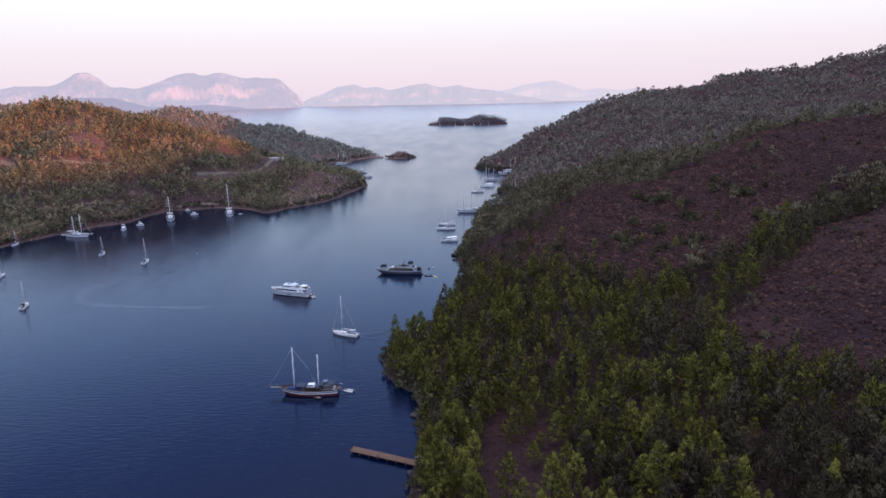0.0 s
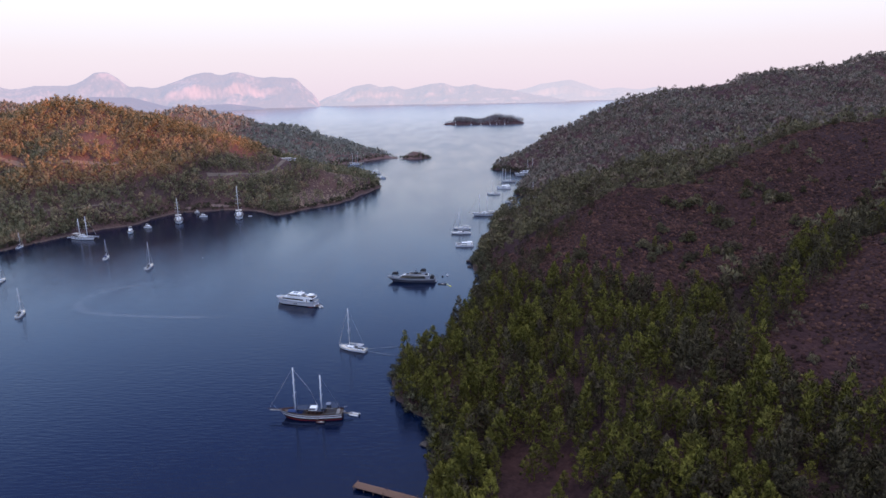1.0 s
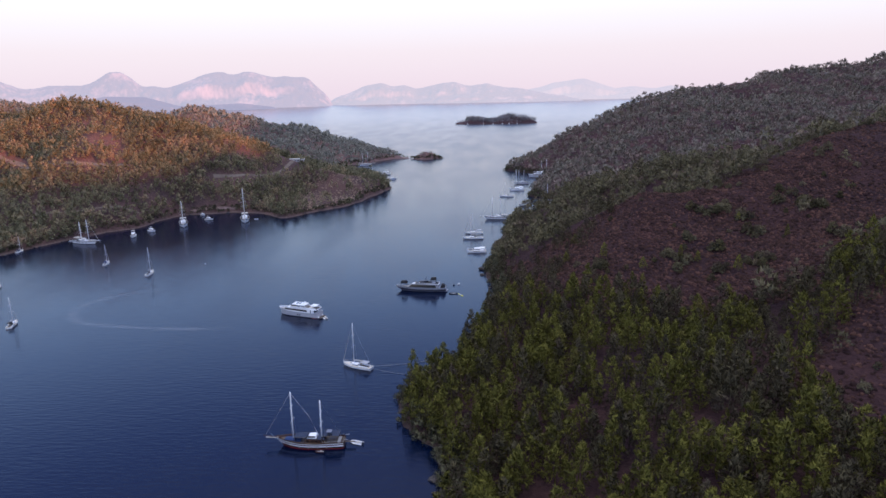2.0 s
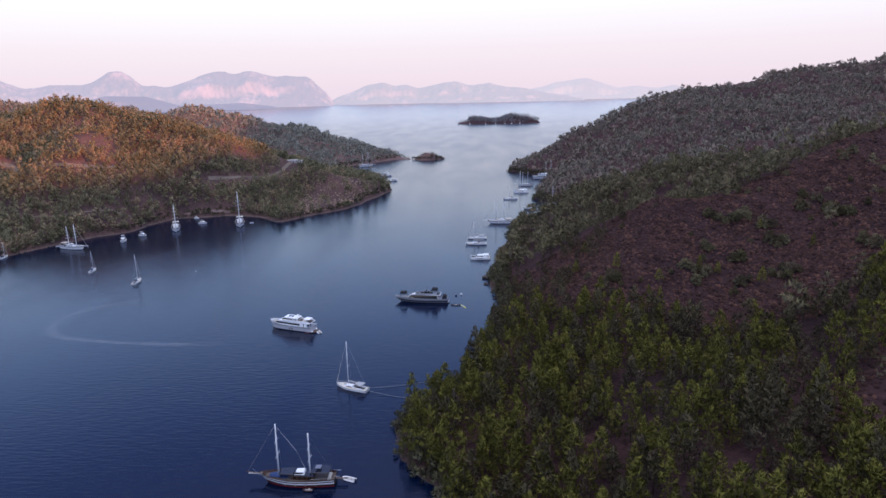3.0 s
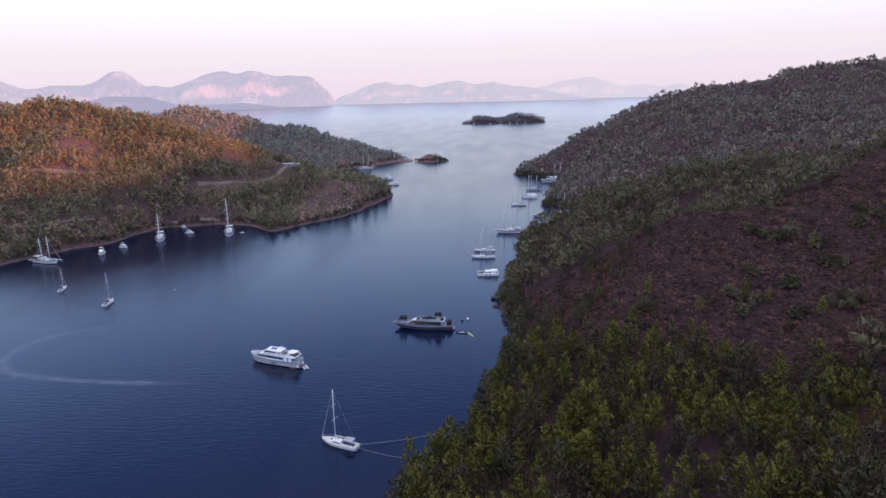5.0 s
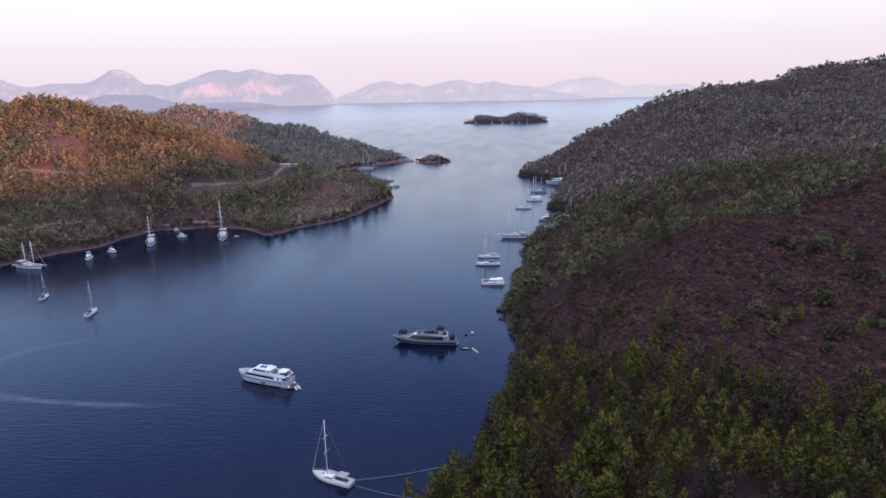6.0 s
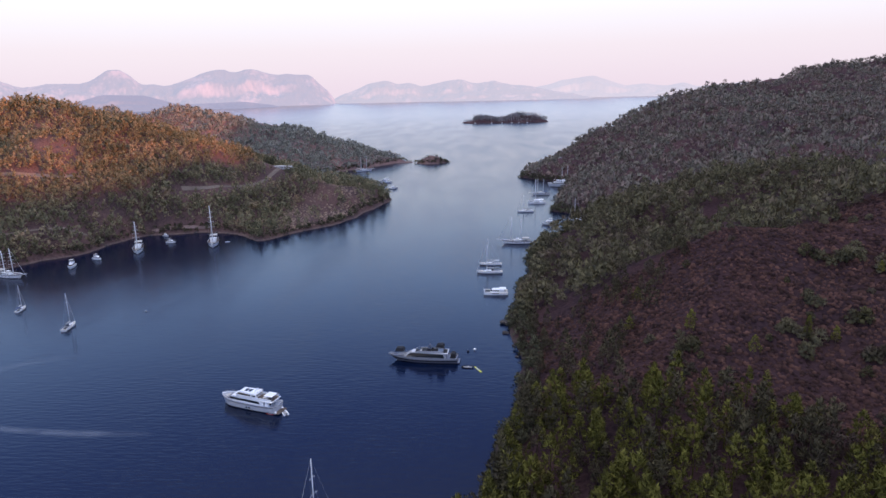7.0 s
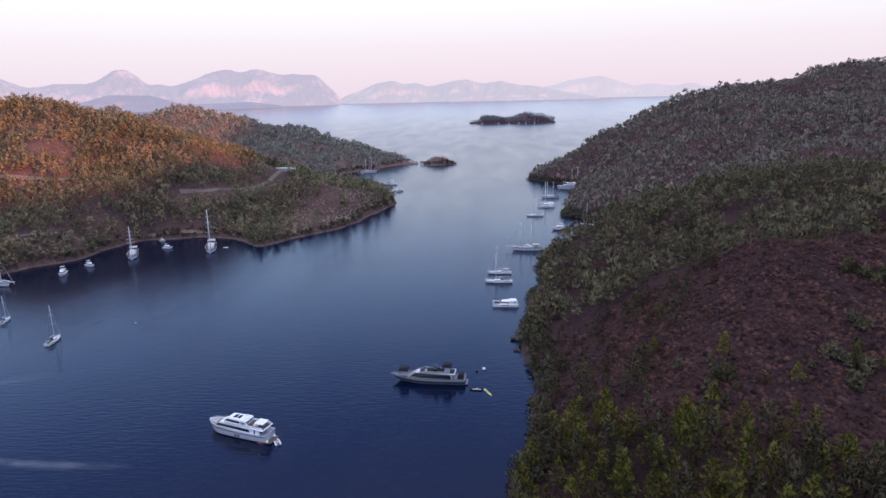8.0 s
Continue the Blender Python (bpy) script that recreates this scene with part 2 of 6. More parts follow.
M_GROUND, M_WATER = ground_material(), water_material()
M_PINE = foliage("pine_needles", (0.151, 0.145, 0.033), (0.212, 0.197, 0.041), (0.191, 0.136, 0.053), 0.6)
M_WOODS = foliage("woodland_needles", (0.101, 0.090, 0.056), (0.149, 0.131, 0.068), (0.146, 0.105, 0.080), 0.50, 0.12)
# distance haze is mixed into this foliage's colour
M_FAR_WOODS = foliage("haze_tinted_maquis", (0.193, 0.179, 0.144), (0.238, 0.214, 0.168), (0.290, 0.202, 0.181), 0.44, 0.11, 0.30)
M_SHORE = foliage("shore_bushes", (0.076, 0.075, 0.048), (0.144, 0.138, 0.080), (0.138, 0.099, 0.079))
# dry reddish foliage, its colour also lifted for the haze before it
M_DRY_HAZED_WOODS = foliage("dry_hazed_foliage", (0.201, 0.194, 0.120), (0.286, 0.259, 0.146), (0.315, 0.210, 0.139), 0.52, 0.07)
M_SCRUB = foliage("dry_scrub", (0.031, 0.015, 0.016), (0.130, 0.064, 0.049), (0.080, 0.039, 0.036))
# darker copy of the pine needles: shade and vignetting put into colour
M_DARK_PINE = foliage("dark_pine_needles", (0.056, 0.048, 0.029), (0.097, 0.082, 0.044), (0.092, 0.063, 0.057))
# ridge foliage paled in its colour to imitate haze
M_RIDGE = foliage("hazed_ridge_maquis", (0.225, 0.227, 0.194), (0.261, 0.259, 0.218), (0.271, 0.227, 0.203), 0.52, 0.09, 0.22)
M_STRAW = foliage("straw_scrub", (0.200, 0.145, 0.110), (0.278, 0.204, 0.152), (0.221, 0.152, 0.125), 0.5, 0.08, 0.3)
M_BUSH = foliage("olive_bushes", (0.063, 0.056, 0.027), (0.111, 0.099, 0.044), (0.089, 0.066, 0.048))
# purple-grey of the haze put into the island trees' colour
M_ISLE = foliage("haze_tinted_isle", (0.205, 0.195, 0.210), (0.260, 0.245, 0.255), (0.250, 0.220, 0.230), 0.45, 0.05)
M_BARK = material("pine_bark", (0.13, 0.085, 0.06), 0.95, grain=3.0, amount=0.5, bump=0.6)
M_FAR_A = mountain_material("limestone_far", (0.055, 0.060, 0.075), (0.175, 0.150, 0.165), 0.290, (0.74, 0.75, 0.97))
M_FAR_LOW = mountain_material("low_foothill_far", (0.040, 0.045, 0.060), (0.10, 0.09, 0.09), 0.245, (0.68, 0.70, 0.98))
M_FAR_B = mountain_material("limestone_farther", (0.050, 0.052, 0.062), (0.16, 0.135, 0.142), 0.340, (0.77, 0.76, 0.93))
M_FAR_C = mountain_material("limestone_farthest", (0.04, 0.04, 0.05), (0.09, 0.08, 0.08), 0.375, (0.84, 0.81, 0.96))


# ---- mesh helpers ----
def mesh_of(name, verts, faces, mat, smooth=False, normals=None):
    me = bpy.data.meshes.new(name)
    verts, faces = np.asarray(verts, dtype=np.float32), np.asarray(faces, dtype=np.int32)
    k = faces.shape[1]
    me.vertices.add(len(verts))
    me.vertices.foreach_set("co", verts.ravel())
    me.loops.add(faces.size)
    me.loops.foreach_set("vertex_index", faces.ravel())
    me.polygons.add(len(faces))
    me.polygons.foreach_set("loop_start", np.arange(0, faces.size, k, dtype=np.int32))
    me.polygons.foreach_set("use_smooth", np.full(len(faces), smooth or normals is not None))
    me.update(calc_edges=True)
    if normals is not None:
        me.normals_split_custom_set_from_vertices(np.asarray(normals, dtype=np.float32).tolist())
    me.materials.append(mat)
    return me


def part(name, bm, mat, parent=None, label="", smooth=False):
    """Links a bmesh as one mesh object, under parent where one is given."""
    me = bpy.data.meshes.new(name)
    for f in bm.faces:
        f.smooth = smooth
    bm.to_mesh(me)
    bm.free()
    me.materials.append(mat)
    ob = new(name, me)
    ob.parent = parent
    return tagged(ob, label) if label else ob


def hash2(ix, iy, seed):
    h = np.sin(ix * 127.1 + iy * 311.7 + seed * 74.7) * 43758.5453
    return h - np.floor(h)


def vnoise(x, y, seed=0):
    ix, iy = np.floor(x), np.floor(y)
    fx, fy = x - ix, y - iy
    fx, fy = fx * fx * (3 - 2 * fx), fy * fy * (3 - 2 * fy)
    a, b = hash2(ix, iy, seed), hash2(ix + 1, iy, seed)
    c, d = hash2(ix, iy + 1, seed), hash2(ix + 1, iy + 1, seed)
    return (a * (1 - fx) + b * fx) * (1 - fy) + (c * (1 - fx) + d * fx) * fy - 0.5


def fbm(x, y, scale, octaves=4, seed=0):
    total, amp = 0, 1.0
    for o in range(octaves):
        total = total + amp * vnoise(x / scale, y / scale, seed + o)
        scale, amp = scale * 0.5, amp * 0.5
    return total


# ---- the land: two wooded shores with their ridges ----
RIGHT_SHORE = [(30, -700), (-6, 60), (-12, 150), (-9, 185), (-11, 224), (-25, 243), (-28, 260), (-18, 279), (-4, 303), (3, 328), (9, 360), (12, 390), (12, 420), (13, 455), (27, 529), (31, 578), (56, 626),
               (90, 672), (97, 708), (64, 735), (79, 792), (90, 850), (113, 903), (53, 973), (66, 1012), (120, 1150), (330, 1480), (700, 1760), (1750, 1850), (1750, -700)]
LEFT_SHORE = [(-1750, 60), (-800, 260), (-440, 400), (-357, 488), (-340, 530), (-322, 571), (-301, 588), (-298, 614), (-290, 636), (-279, 649), (-258, 655), (-238, 660), (-208, 650), (-188, 632), (-177, 624),
              (-151, 660), (-133, 679), (-117, 722), (-98, 808), (-108, 848), (-168, 950), (-206, 1010), (-204, 1062), (-176, 1090), (-162, 1112), (-150, 1140), (-133, 1163), (-114, 1165), (-100, 1158), (-88, 1142), (-64, 1146), (-49, 1160), (-62, 1176), (-88, 1172), (-102, 1167),
              (-118, 1177), (-160, 1215), (-210, 1290), (-420, 1430), (-900, 1600), (-1750, 1700)]
RIDGES = [  # slope to either side (or left and right of the line), breadth of the crest, nodes of the crest
    ((0.62, 0.40), 8, [(24, 412, 2), (50, 405, 12), (80, 402, 39), (102, 404, 53), (124, 402, 53), (150, 404, 56), (170, 413, 64), (197, 424, 73), (237, 452, 86), (256, 464, 91), (300, 462, 92), (340, 430, 98)]),
    (0.45, 10, [(112, 232, 10), (165, 262, 39), (215, 275, 58), (300, 270, 88)]),
    # the next five are unseen ridges, added out of view to block the sun
    (0.50, 20, [(340, 430, 98), (430, 330, 125), (640, 30, 205), (900, -250, 240)]),
    (0.50, 20, [(300, 270, 88), (420, 200, 140), (640, 30, 205)]),
    (0.50, 20, [(1230, 1440, 270), (1400, 1330, 310)]),
    (0.50, 20, [(700, -470, 240), (801, -355, 240), (971, -155, 240)]),
    (0.50, 20, [(620, 60, 180), (795, 250, 262), (860, 320, 300)]),
    (0.32, 14, [(60, 980, 2), (140, 1040, 18), (209, 1077, 36), (299, 1114, 64), (382, 1206, 98)]),
    (0.20, 20, [(382, 1206, 100), (520, 1330, 110), (645, 1330, 132), (740, 1380, 140)]),
    (0.20, 25, [(382, 1206, 96), (352, 950, 62), (330, 809, 47), (300, 700, 40)]),
    (0.24, 16, [(110, 850, 12), (190, 800, 28), (260, 830, 38), (340, 880, 54)]),
    (0.24, 14, [(60, 600, 8), (120, 620, 22), (190, 640, 30), (290, 680, 40)]),
    # past its first nodes this crest is unseen, raised to block the sun
    (0.50, 30, [(740, 1380, 140), (900, 1400, 168), (1200, 1150, 290), (1350, 850, 350), (1200, 500, 330), (1100, 100, 280)]),
    (0.42, 12, [(-215, 790, 22), (-258, 796, 41), (-300, 790, 56), (-335, 785, 72), (-400, 805, 88), (-450, 808, 100), (-567, 865, 103), (-700, 880, 106), (-1000, 800, 120)]),
    (0.45, 12, [(-440, 812, 96), (-418, 740, 80), (-400, 690, 68), (-392, 655, 48)]),
    (0.40, 10, [(-320, 780, 64), (-318, 730, 48), (-312, 690, 30)]),
    (0.42, 12, [(-112, 806, 12), (-138, 783, 21), (-158, 765, 20), (-200, 792, 20)]),
    (0.25, 16, [(-140, 830, 14), (-231, 862, 22), (-330, 905, 35), (-480, 1000, 56)]),
    (0.26, 12, [(-135, 1168, 2), (-168, 1168, 12), (-205, 1182, 17), (-284, 1215, 26), (-325, 1210, 40), (-358, 1205, 54), (-428, 1185, 74), (-490, 1160, 86), (-548, 1140, 86), (-640, 1140, 86), (-1000, 1250, 112)]),
]


def seg_near(x, y, a, b):
    """Distance to the line from a to b, and how far along it."""
    dx, dy = b[0] - a[0], b[1] - a[1]
    t = np.clip(((x - a[0]) * dx + (y - a[1]) * dy) / (dx * dx + dy * dy + 1e-9), 0, 1)
    return np.hypot(x - a[0] - t * dx, y - a[1] - t * dy), t


def inside_distance(x, y, poly):
    """Metres inside (plus) or outside (minus) a closed outline."""
    best, inside = np.full(np.shape(x), 1e9), np.zeros(np.shape(x), bool)
    for a, b in zip(poly, poly[1:] + poly[:1]):
        best = np.minimum(best, seg_near(x, y, a, b)[0])
        cross = ((a[1] > y) != (b[1] > y)) & (x < (b[0] - a[0]) * (y - a[1]) / (b[1] - a[1] + 1e-12) + a[0])
        inside ^= cross
    return np.where(inside, best, -best)


def shore_distance(x, y):
    wob = 5 * fbm(x, y, 28, 3, 5)
    return np.maximum(inside_distance(x, y, RIGHT_SHORE), inside_distance(x, y, LEFT_SHORE)) + wob


def land_height(x, y):
    x, y = np.asarray(x, float), np.asarray(y, float)
    d = shore_distance(x, y)
    h = 1.2 + 0.12 * np.minimum(d, 170)
    for slope, crest, nodes in RIDGES:
        top = np.full(x.shape, -1e3)
        for a, b in zip(nodes, nodes[1:]):
            dist, t = seg_near(x, y, a, b)
            side = (b[0] - a[0]) * (y - a[1]) - (b[1] - a[1]) * (x - a[0])
            fall = np.where(side > 0, slope[0], slope[1]) if isinstance(slope, tuple) else slope
            top = np.maximum(top, a[2] + (b[2] - a[2]) * t - fall * (np.sqrt(dist * dist + crest * crest) - crest))
        k = 7.0
        h = np.maximum(h, top) + k * 0.15 * np.exp(-np.abs(h - top) / k)
    h = h + np.clip(d / 40, 0, 1) * np.where(x < -150, 6 * fbm(x, y, 60, 2, 11), 7 * fbm(x, y, 60, 4, 11) + 1.5 * fbm(x, y, 9, 2, 31))
    h = h + np.clip(d / 70, 0, 1) * np.clip((y - 430) / 150, 0, 1) * (7 - 22 * np.abs(2 * fbm(x, y, 120, 2, 15)))
    dd = np.maximum(d, 0)
    bank = 0.5 + np.where(x < -60, 0.75, 0.42) * dd + 0.0022 * dd * dd + 1.2 * fbm(x, y, 7, 2, 3)
    h = np.minimum(h, bank)
    return np.where(d > 0, np.maximum(h, 0.25), np.maximum(0.3 + 0.4 * d, -14))


def graded(stops):
    """Grid lines: (from, to, step) stretches end to end."""
    out = [stops[0][0]]
    for a, b, step in stops:
        out += list(np.linspace(a, b, max(1, int(round((b - a) / step))) + 1)[1:])
    return np.array(out)


gx = graded([(-1750, -760, 40), (-760, -460, 12), (-460, -90, 5), (-90, -40, 12), (-40, 330, 3.5), (330, 760, 12), (760, 1750, 45)])
gy = graded([(-700, -60, 40), (-60, 100, 6), (100, 480, 3.5), (480, 900, 6), (900, 1400, 9), (1400, 1850, 40)])
GX, GY = np.meshgrid(gx, gy)
GZ = land_height(GX, GY)
idx = np.arange(GX.size).reshape(GX.shape)
quads = np.stack([idx[:-1, :-1], idx[:-1, 1:], idx[1:, 1:], idx[1:, :-1]], -1).reshape(-1, 4)
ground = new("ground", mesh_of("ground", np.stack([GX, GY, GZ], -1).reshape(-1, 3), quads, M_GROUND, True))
tagged(ground, "dry reddish-brown hillsides falling to a rocky shore", "hillside", kind="structure")


# ---- the sea: flat in the bay, its far part bent upward to fit the camera's view of the horizon ----
def sea_level(r):
    return 43 * (np.maximum(r - 2300, 0) / 2590) ** 1.35


rr = np.concatenate([np.linspace(4, 2300, 36), np.linspace(2340, 4890, 64)])
aa = np.linspace(0, 2 * np.pi, 181)[:-1]
RR, AA = np.meshgrid(rr, aa, indexing="ij")
sv = np.stack([RR * np.sin(AA), 80 + RR * np.cos(AA), sea_level(RR)], -1).reshape(-1, 3)
si = np.arange(RR.size).reshape(RR.shape)
sn = np.roll(si, -1, 1)
sf = np.stack([si[:-1], si[1:], sn[1:], sn[:-1]], -1).reshape(-1, 4)
sv = np.concatenate([sv, [(0, 80, 0)]])
sf = np.concatenate([sf, [[len(sv) - 1, si[0, k], si[0, (k + 1) % 180], si[0, (k + 2) % 180]] for k in range(0, 180, 2)]])
sea = new("water", mesh_of("water", sv, sf[:, ::-1], M_WATER, True))
tagged(sea, "calm dark blue sea with fine ripples", "sea", kind="structure")


# ---- far mountains across the gulf ----
def mountain_range(name, label, skyline, crest_r, foot_r, mat, seed, rough):
    """A range whose crest is given as bearing and rise over the eye's level, in degrees."""
    az = np.array([p[0] for p in skyline])
    el = np.array([p[1] for p in skyline])
    a = np.linspace(az[0], az[-1], int((az[-1] - az[0]) * 12))
    top = np.interp(a, az, el)
    top = np.convolve(np.pad(top, 3, "edge"), np.ones(7) / 7, "valid")
    rows, depth = [], np.linspace(0, 1, 34)
    for k in np.concatenate([depth, [1.25, 1.6]]):
        r = foot_r + (crest_r - foot_r) * k
        crest = 114 + np.tan(np.radians(top)) * crest_r + rough * 0.4 * fbm(a * 1.0, a * 0 + seed, 0.8, 3, seed)
        foot = sea_level(np.float64(foot_r)) - 6
        p = np.minimum(k, 1) ** 0.85 if k <= 1 else 1 - (k - 1) * 1.2
        gul = np.abs(fbm(a * 1.0 + 0.4 * k, a * 0 + k * 2.2, 1.3, 5, seed + 9))
        z = foot + (crest - foot) * p - (rough * 2.2 * gul * np.sin(np.pi * min(k, 1)) if k < 1 else 0)
        z = z + 0.35 * (crest - foot) * (np.clip((k - 0.32 - 0.22 * (vnoise(a * 0.7, a * 0 + 8.1, seed) + 0.5)) / 0.12, 0, 1) - k) * np.exp(-((k - 0.5) / 0.35) ** 2) * (0.5 + vnoise(a * 0.5, a * 0 + 3.3, seed))
        z = np.minimum(z, crest)
        rows.append(np.stack([-2 + r * np.sin(np.radians(a)), 80 + r * np.cos(np.radians(a)), z], -1))
    v = np.array(rows)
    i = np.arange(v.shape[0] * v.shape[1]).reshape(v.shape[:2])
    f = np.stack([i[:-1, :-1], i[:-1, 1:], i[1:, 1:], i[1:, :-1]], -1).reshape(-1, 4)
    return tagged(new(name, mesh_of(name, v.reshape(-1, 3), f, mat, True)), label, "mountain", kind="structure")


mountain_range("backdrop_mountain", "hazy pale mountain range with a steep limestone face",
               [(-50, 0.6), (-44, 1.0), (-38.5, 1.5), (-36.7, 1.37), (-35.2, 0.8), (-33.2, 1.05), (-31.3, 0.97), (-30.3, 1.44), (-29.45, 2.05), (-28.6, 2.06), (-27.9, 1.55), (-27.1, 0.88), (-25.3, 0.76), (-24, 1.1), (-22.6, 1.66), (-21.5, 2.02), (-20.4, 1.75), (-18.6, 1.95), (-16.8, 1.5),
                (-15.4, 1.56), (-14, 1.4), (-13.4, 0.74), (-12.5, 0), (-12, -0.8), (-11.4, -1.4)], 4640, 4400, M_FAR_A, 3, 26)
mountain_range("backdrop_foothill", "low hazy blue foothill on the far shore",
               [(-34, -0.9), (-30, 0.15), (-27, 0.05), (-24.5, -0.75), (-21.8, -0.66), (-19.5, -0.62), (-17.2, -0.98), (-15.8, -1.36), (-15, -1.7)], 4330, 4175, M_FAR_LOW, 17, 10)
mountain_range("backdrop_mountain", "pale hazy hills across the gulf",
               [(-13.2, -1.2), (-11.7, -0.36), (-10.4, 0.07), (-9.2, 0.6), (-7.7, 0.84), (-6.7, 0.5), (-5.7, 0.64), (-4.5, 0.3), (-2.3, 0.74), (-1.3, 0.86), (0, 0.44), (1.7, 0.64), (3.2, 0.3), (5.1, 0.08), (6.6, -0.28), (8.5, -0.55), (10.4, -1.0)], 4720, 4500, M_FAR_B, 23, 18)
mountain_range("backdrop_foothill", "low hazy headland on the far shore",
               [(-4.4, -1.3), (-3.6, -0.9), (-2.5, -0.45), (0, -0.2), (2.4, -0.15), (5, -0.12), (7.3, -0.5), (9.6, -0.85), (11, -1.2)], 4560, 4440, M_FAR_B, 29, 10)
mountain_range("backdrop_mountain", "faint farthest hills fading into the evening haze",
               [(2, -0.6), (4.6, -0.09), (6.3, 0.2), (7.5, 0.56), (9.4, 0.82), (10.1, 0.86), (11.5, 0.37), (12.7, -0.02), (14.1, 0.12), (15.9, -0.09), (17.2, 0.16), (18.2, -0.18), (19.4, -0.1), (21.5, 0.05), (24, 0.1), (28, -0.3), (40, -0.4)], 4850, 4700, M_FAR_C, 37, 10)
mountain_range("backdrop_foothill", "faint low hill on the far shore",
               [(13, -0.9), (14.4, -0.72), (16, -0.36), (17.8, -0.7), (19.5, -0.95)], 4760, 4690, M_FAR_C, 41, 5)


# ---- pines ----
def unit(v):
    return v / (np.linalg.norm(v, axis=-1, keepdims=True) + 1e-9)


def tris(quads):
    return np.concatenate([quads[:, [0, 1, 2]], quads[:, [0, 2, 3]]])


RING = 2 * np.pi * np.arange(5) / 5
CAP = np.concatenate([[(0, 0, 1.0)], np.stack([0.78 * np.cos(RING), 0.78 * np.sin(RING), np.full(5, 0.52)], 1), np.stack([np.cos(RING + 0.63), np.sin(RING + 0.63), np.full(5, -0.28)], 1)])
CAP_FACES = np.array([(0, 1 + k, 1 + (k + 1) % 5) for k in range(5)] + [(1 + k, 6 + k, 1 + (k + 1) % 5) for k in range(5)] + [(1 + (k + 1) % 5, 6 + k, 6 + (k + 1) % 5) for k in range(5)])


def basis(axis):
    """Three unit vectors for each axis, the last along it."""
    helper = np.where(np.abs(axis[:, 2:3]) < 0.9, (0.0, 0.0, 1.0), (1.0, 0.0, 0.0))
    u = unit(np.cross(helper, axis))
    return np.stack([u, np.cross(axis, u), axis], -1)


def caps(rng, c, r, axis, body, rough=0.36, lift=0.5):
    """Uneven domes of foliage at c, of half-widths r, swelling along axis; they shade softly about the crown's middle, body."""
    n, B = len(c), basis(axis)
    d = CAP[None] * rng.uniform(1 - rough, 1 + rough, (n, 11, 1))
    v = c[:, None] + np.einsum("nij,nkj->nki", B, d * r[:, None])
    nrm = unit(np.einsum("nij,nkj->nki", B, unit(CAP[None] / r[:, None])) + 0.7 * unit(v - body) + (0, 0, lift))
    f = CAP_FACES[None] + 11 * np.arange(n)[:, None, None]
    return v.reshape(-1, 3), f.reshape(-1, 3), nrm.reshape(-1, 3)


def sprays(rng, c, r, axis, body, n, size, wide, splay=0.4, lift=0.35):
    """n needle sprays lying on each dome like shingles, their tips standing out by splay."""
    B = np.repeat(basis(axis), n, 0)
    d = rng.normal(0, 1, (len(B), 3)) + (0, 0, 0.5)
    d[:, 2] = np.abs(d[:, 2]) - 0.25
    d = unit(d)
    out = np.einsum("nij,nj->ni", B, d)
    at = np.repeat(c, n, 0) + np.einsum("nij,nj->ni", B, d * np.repeat(r, n, 0)) * rng.uniform(0.75, 1.0, (len(B), 1))
    up = np.repeat(axis, n, 0) + rng.normal(0, 0.45, out.shape)
    go = unit(unit(up - out * np.sum(up * out, 1, keepdims=True)) + splay * out)
    side = unit(np.cross(go, out + rng.normal(0, 0.3, out.shape)))
    ln = size * rng.uniform(0.6, 1.4, (len(B), 1))
    v = np.stack([at - side * ln * wide, at + side * ln * wide, at + go * ln], 1)
    nrm = np.repeat(unit(out + 0.9 * unit(at - body) + (0, 0, lift))[:, None], 3, 1)
    return v.reshape(-1, 3), np.arange(len(B) * 3).reshape(-1, 3), nrm.reshape(-1, 3)


def stack(pieces):
    out, n = [[], [], []], 0
    for v, f, nrm in pieces:
        for row, a in zip(out, (v, f + n, nrm)):
            row.append(a)
        n += len(v)
    return tuple(np.concatenate(row) for row in out)


def crown(rng, height, radius, lumps, size, bare=0.15, point=0.6, upright=0.8, tall=1.0, n=0, spray=0.6, wide=0.2, lean=0.0, core=0.0, splay=0.4, lift=0.35):
    """A crown of many uneven foliage domes spiralling up round the stem: wide below, narrower to the top, gaps between.
    point: how sharply it narrows; tall: length of a dome to its width; n: sprays on each dome; core: how much of each is closed; lift: how evenly it catches the sky."""
    u = (np.arange(lumps) + rng.uniform(0, 1, lumps)) / lumps
    a = 2.4 * np.arange(lumps) + rng.normal(0, 0.35, lumps)
    lobe = 1 + 0.2 * np.sin(2 * a + rng.uniform(0, 6)) + 0.15 * np.sin(3 * a + rng.uniform(0, 6))
    env = np.minimum(1, 0.62 + 1.5 * u) * (1 - u) ** point
    rad = radius * env * lobe * rng.uniform(0.5, 1.0, lumps)
    c = np.stack([rad * np.cos(a) + lean * u, rad * np.sin(a), height * (bare + (0.95 - bare) * u) + rng.normal(0, 0.03 * height, lumps)], 1)
    axis = unit(np.stack([np.cos(a) * (1 - u), np.sin(a) * (1 - u), np.full(lumps, upright)], 1) + rng.normal(0, 0.12, (lumps, 3)))
    r = size * rng.uniform(0.65, 1.3, (lumps, 1)) * (1.1 - 0.45 * u[:, None]) * np.array([(1, 1, tall)])
    body = np.array((0, 0, height * (bare + 0.25 * (1 - bare))))
    pieces = [caps(rng, c, r * core, axis, body, 0.42, 0.5)] if core else []
    if n:
        pieces.append(sprays(rng, c, r, axis, body, n, spray, wide, splay, lift))
    return stack(pieces)


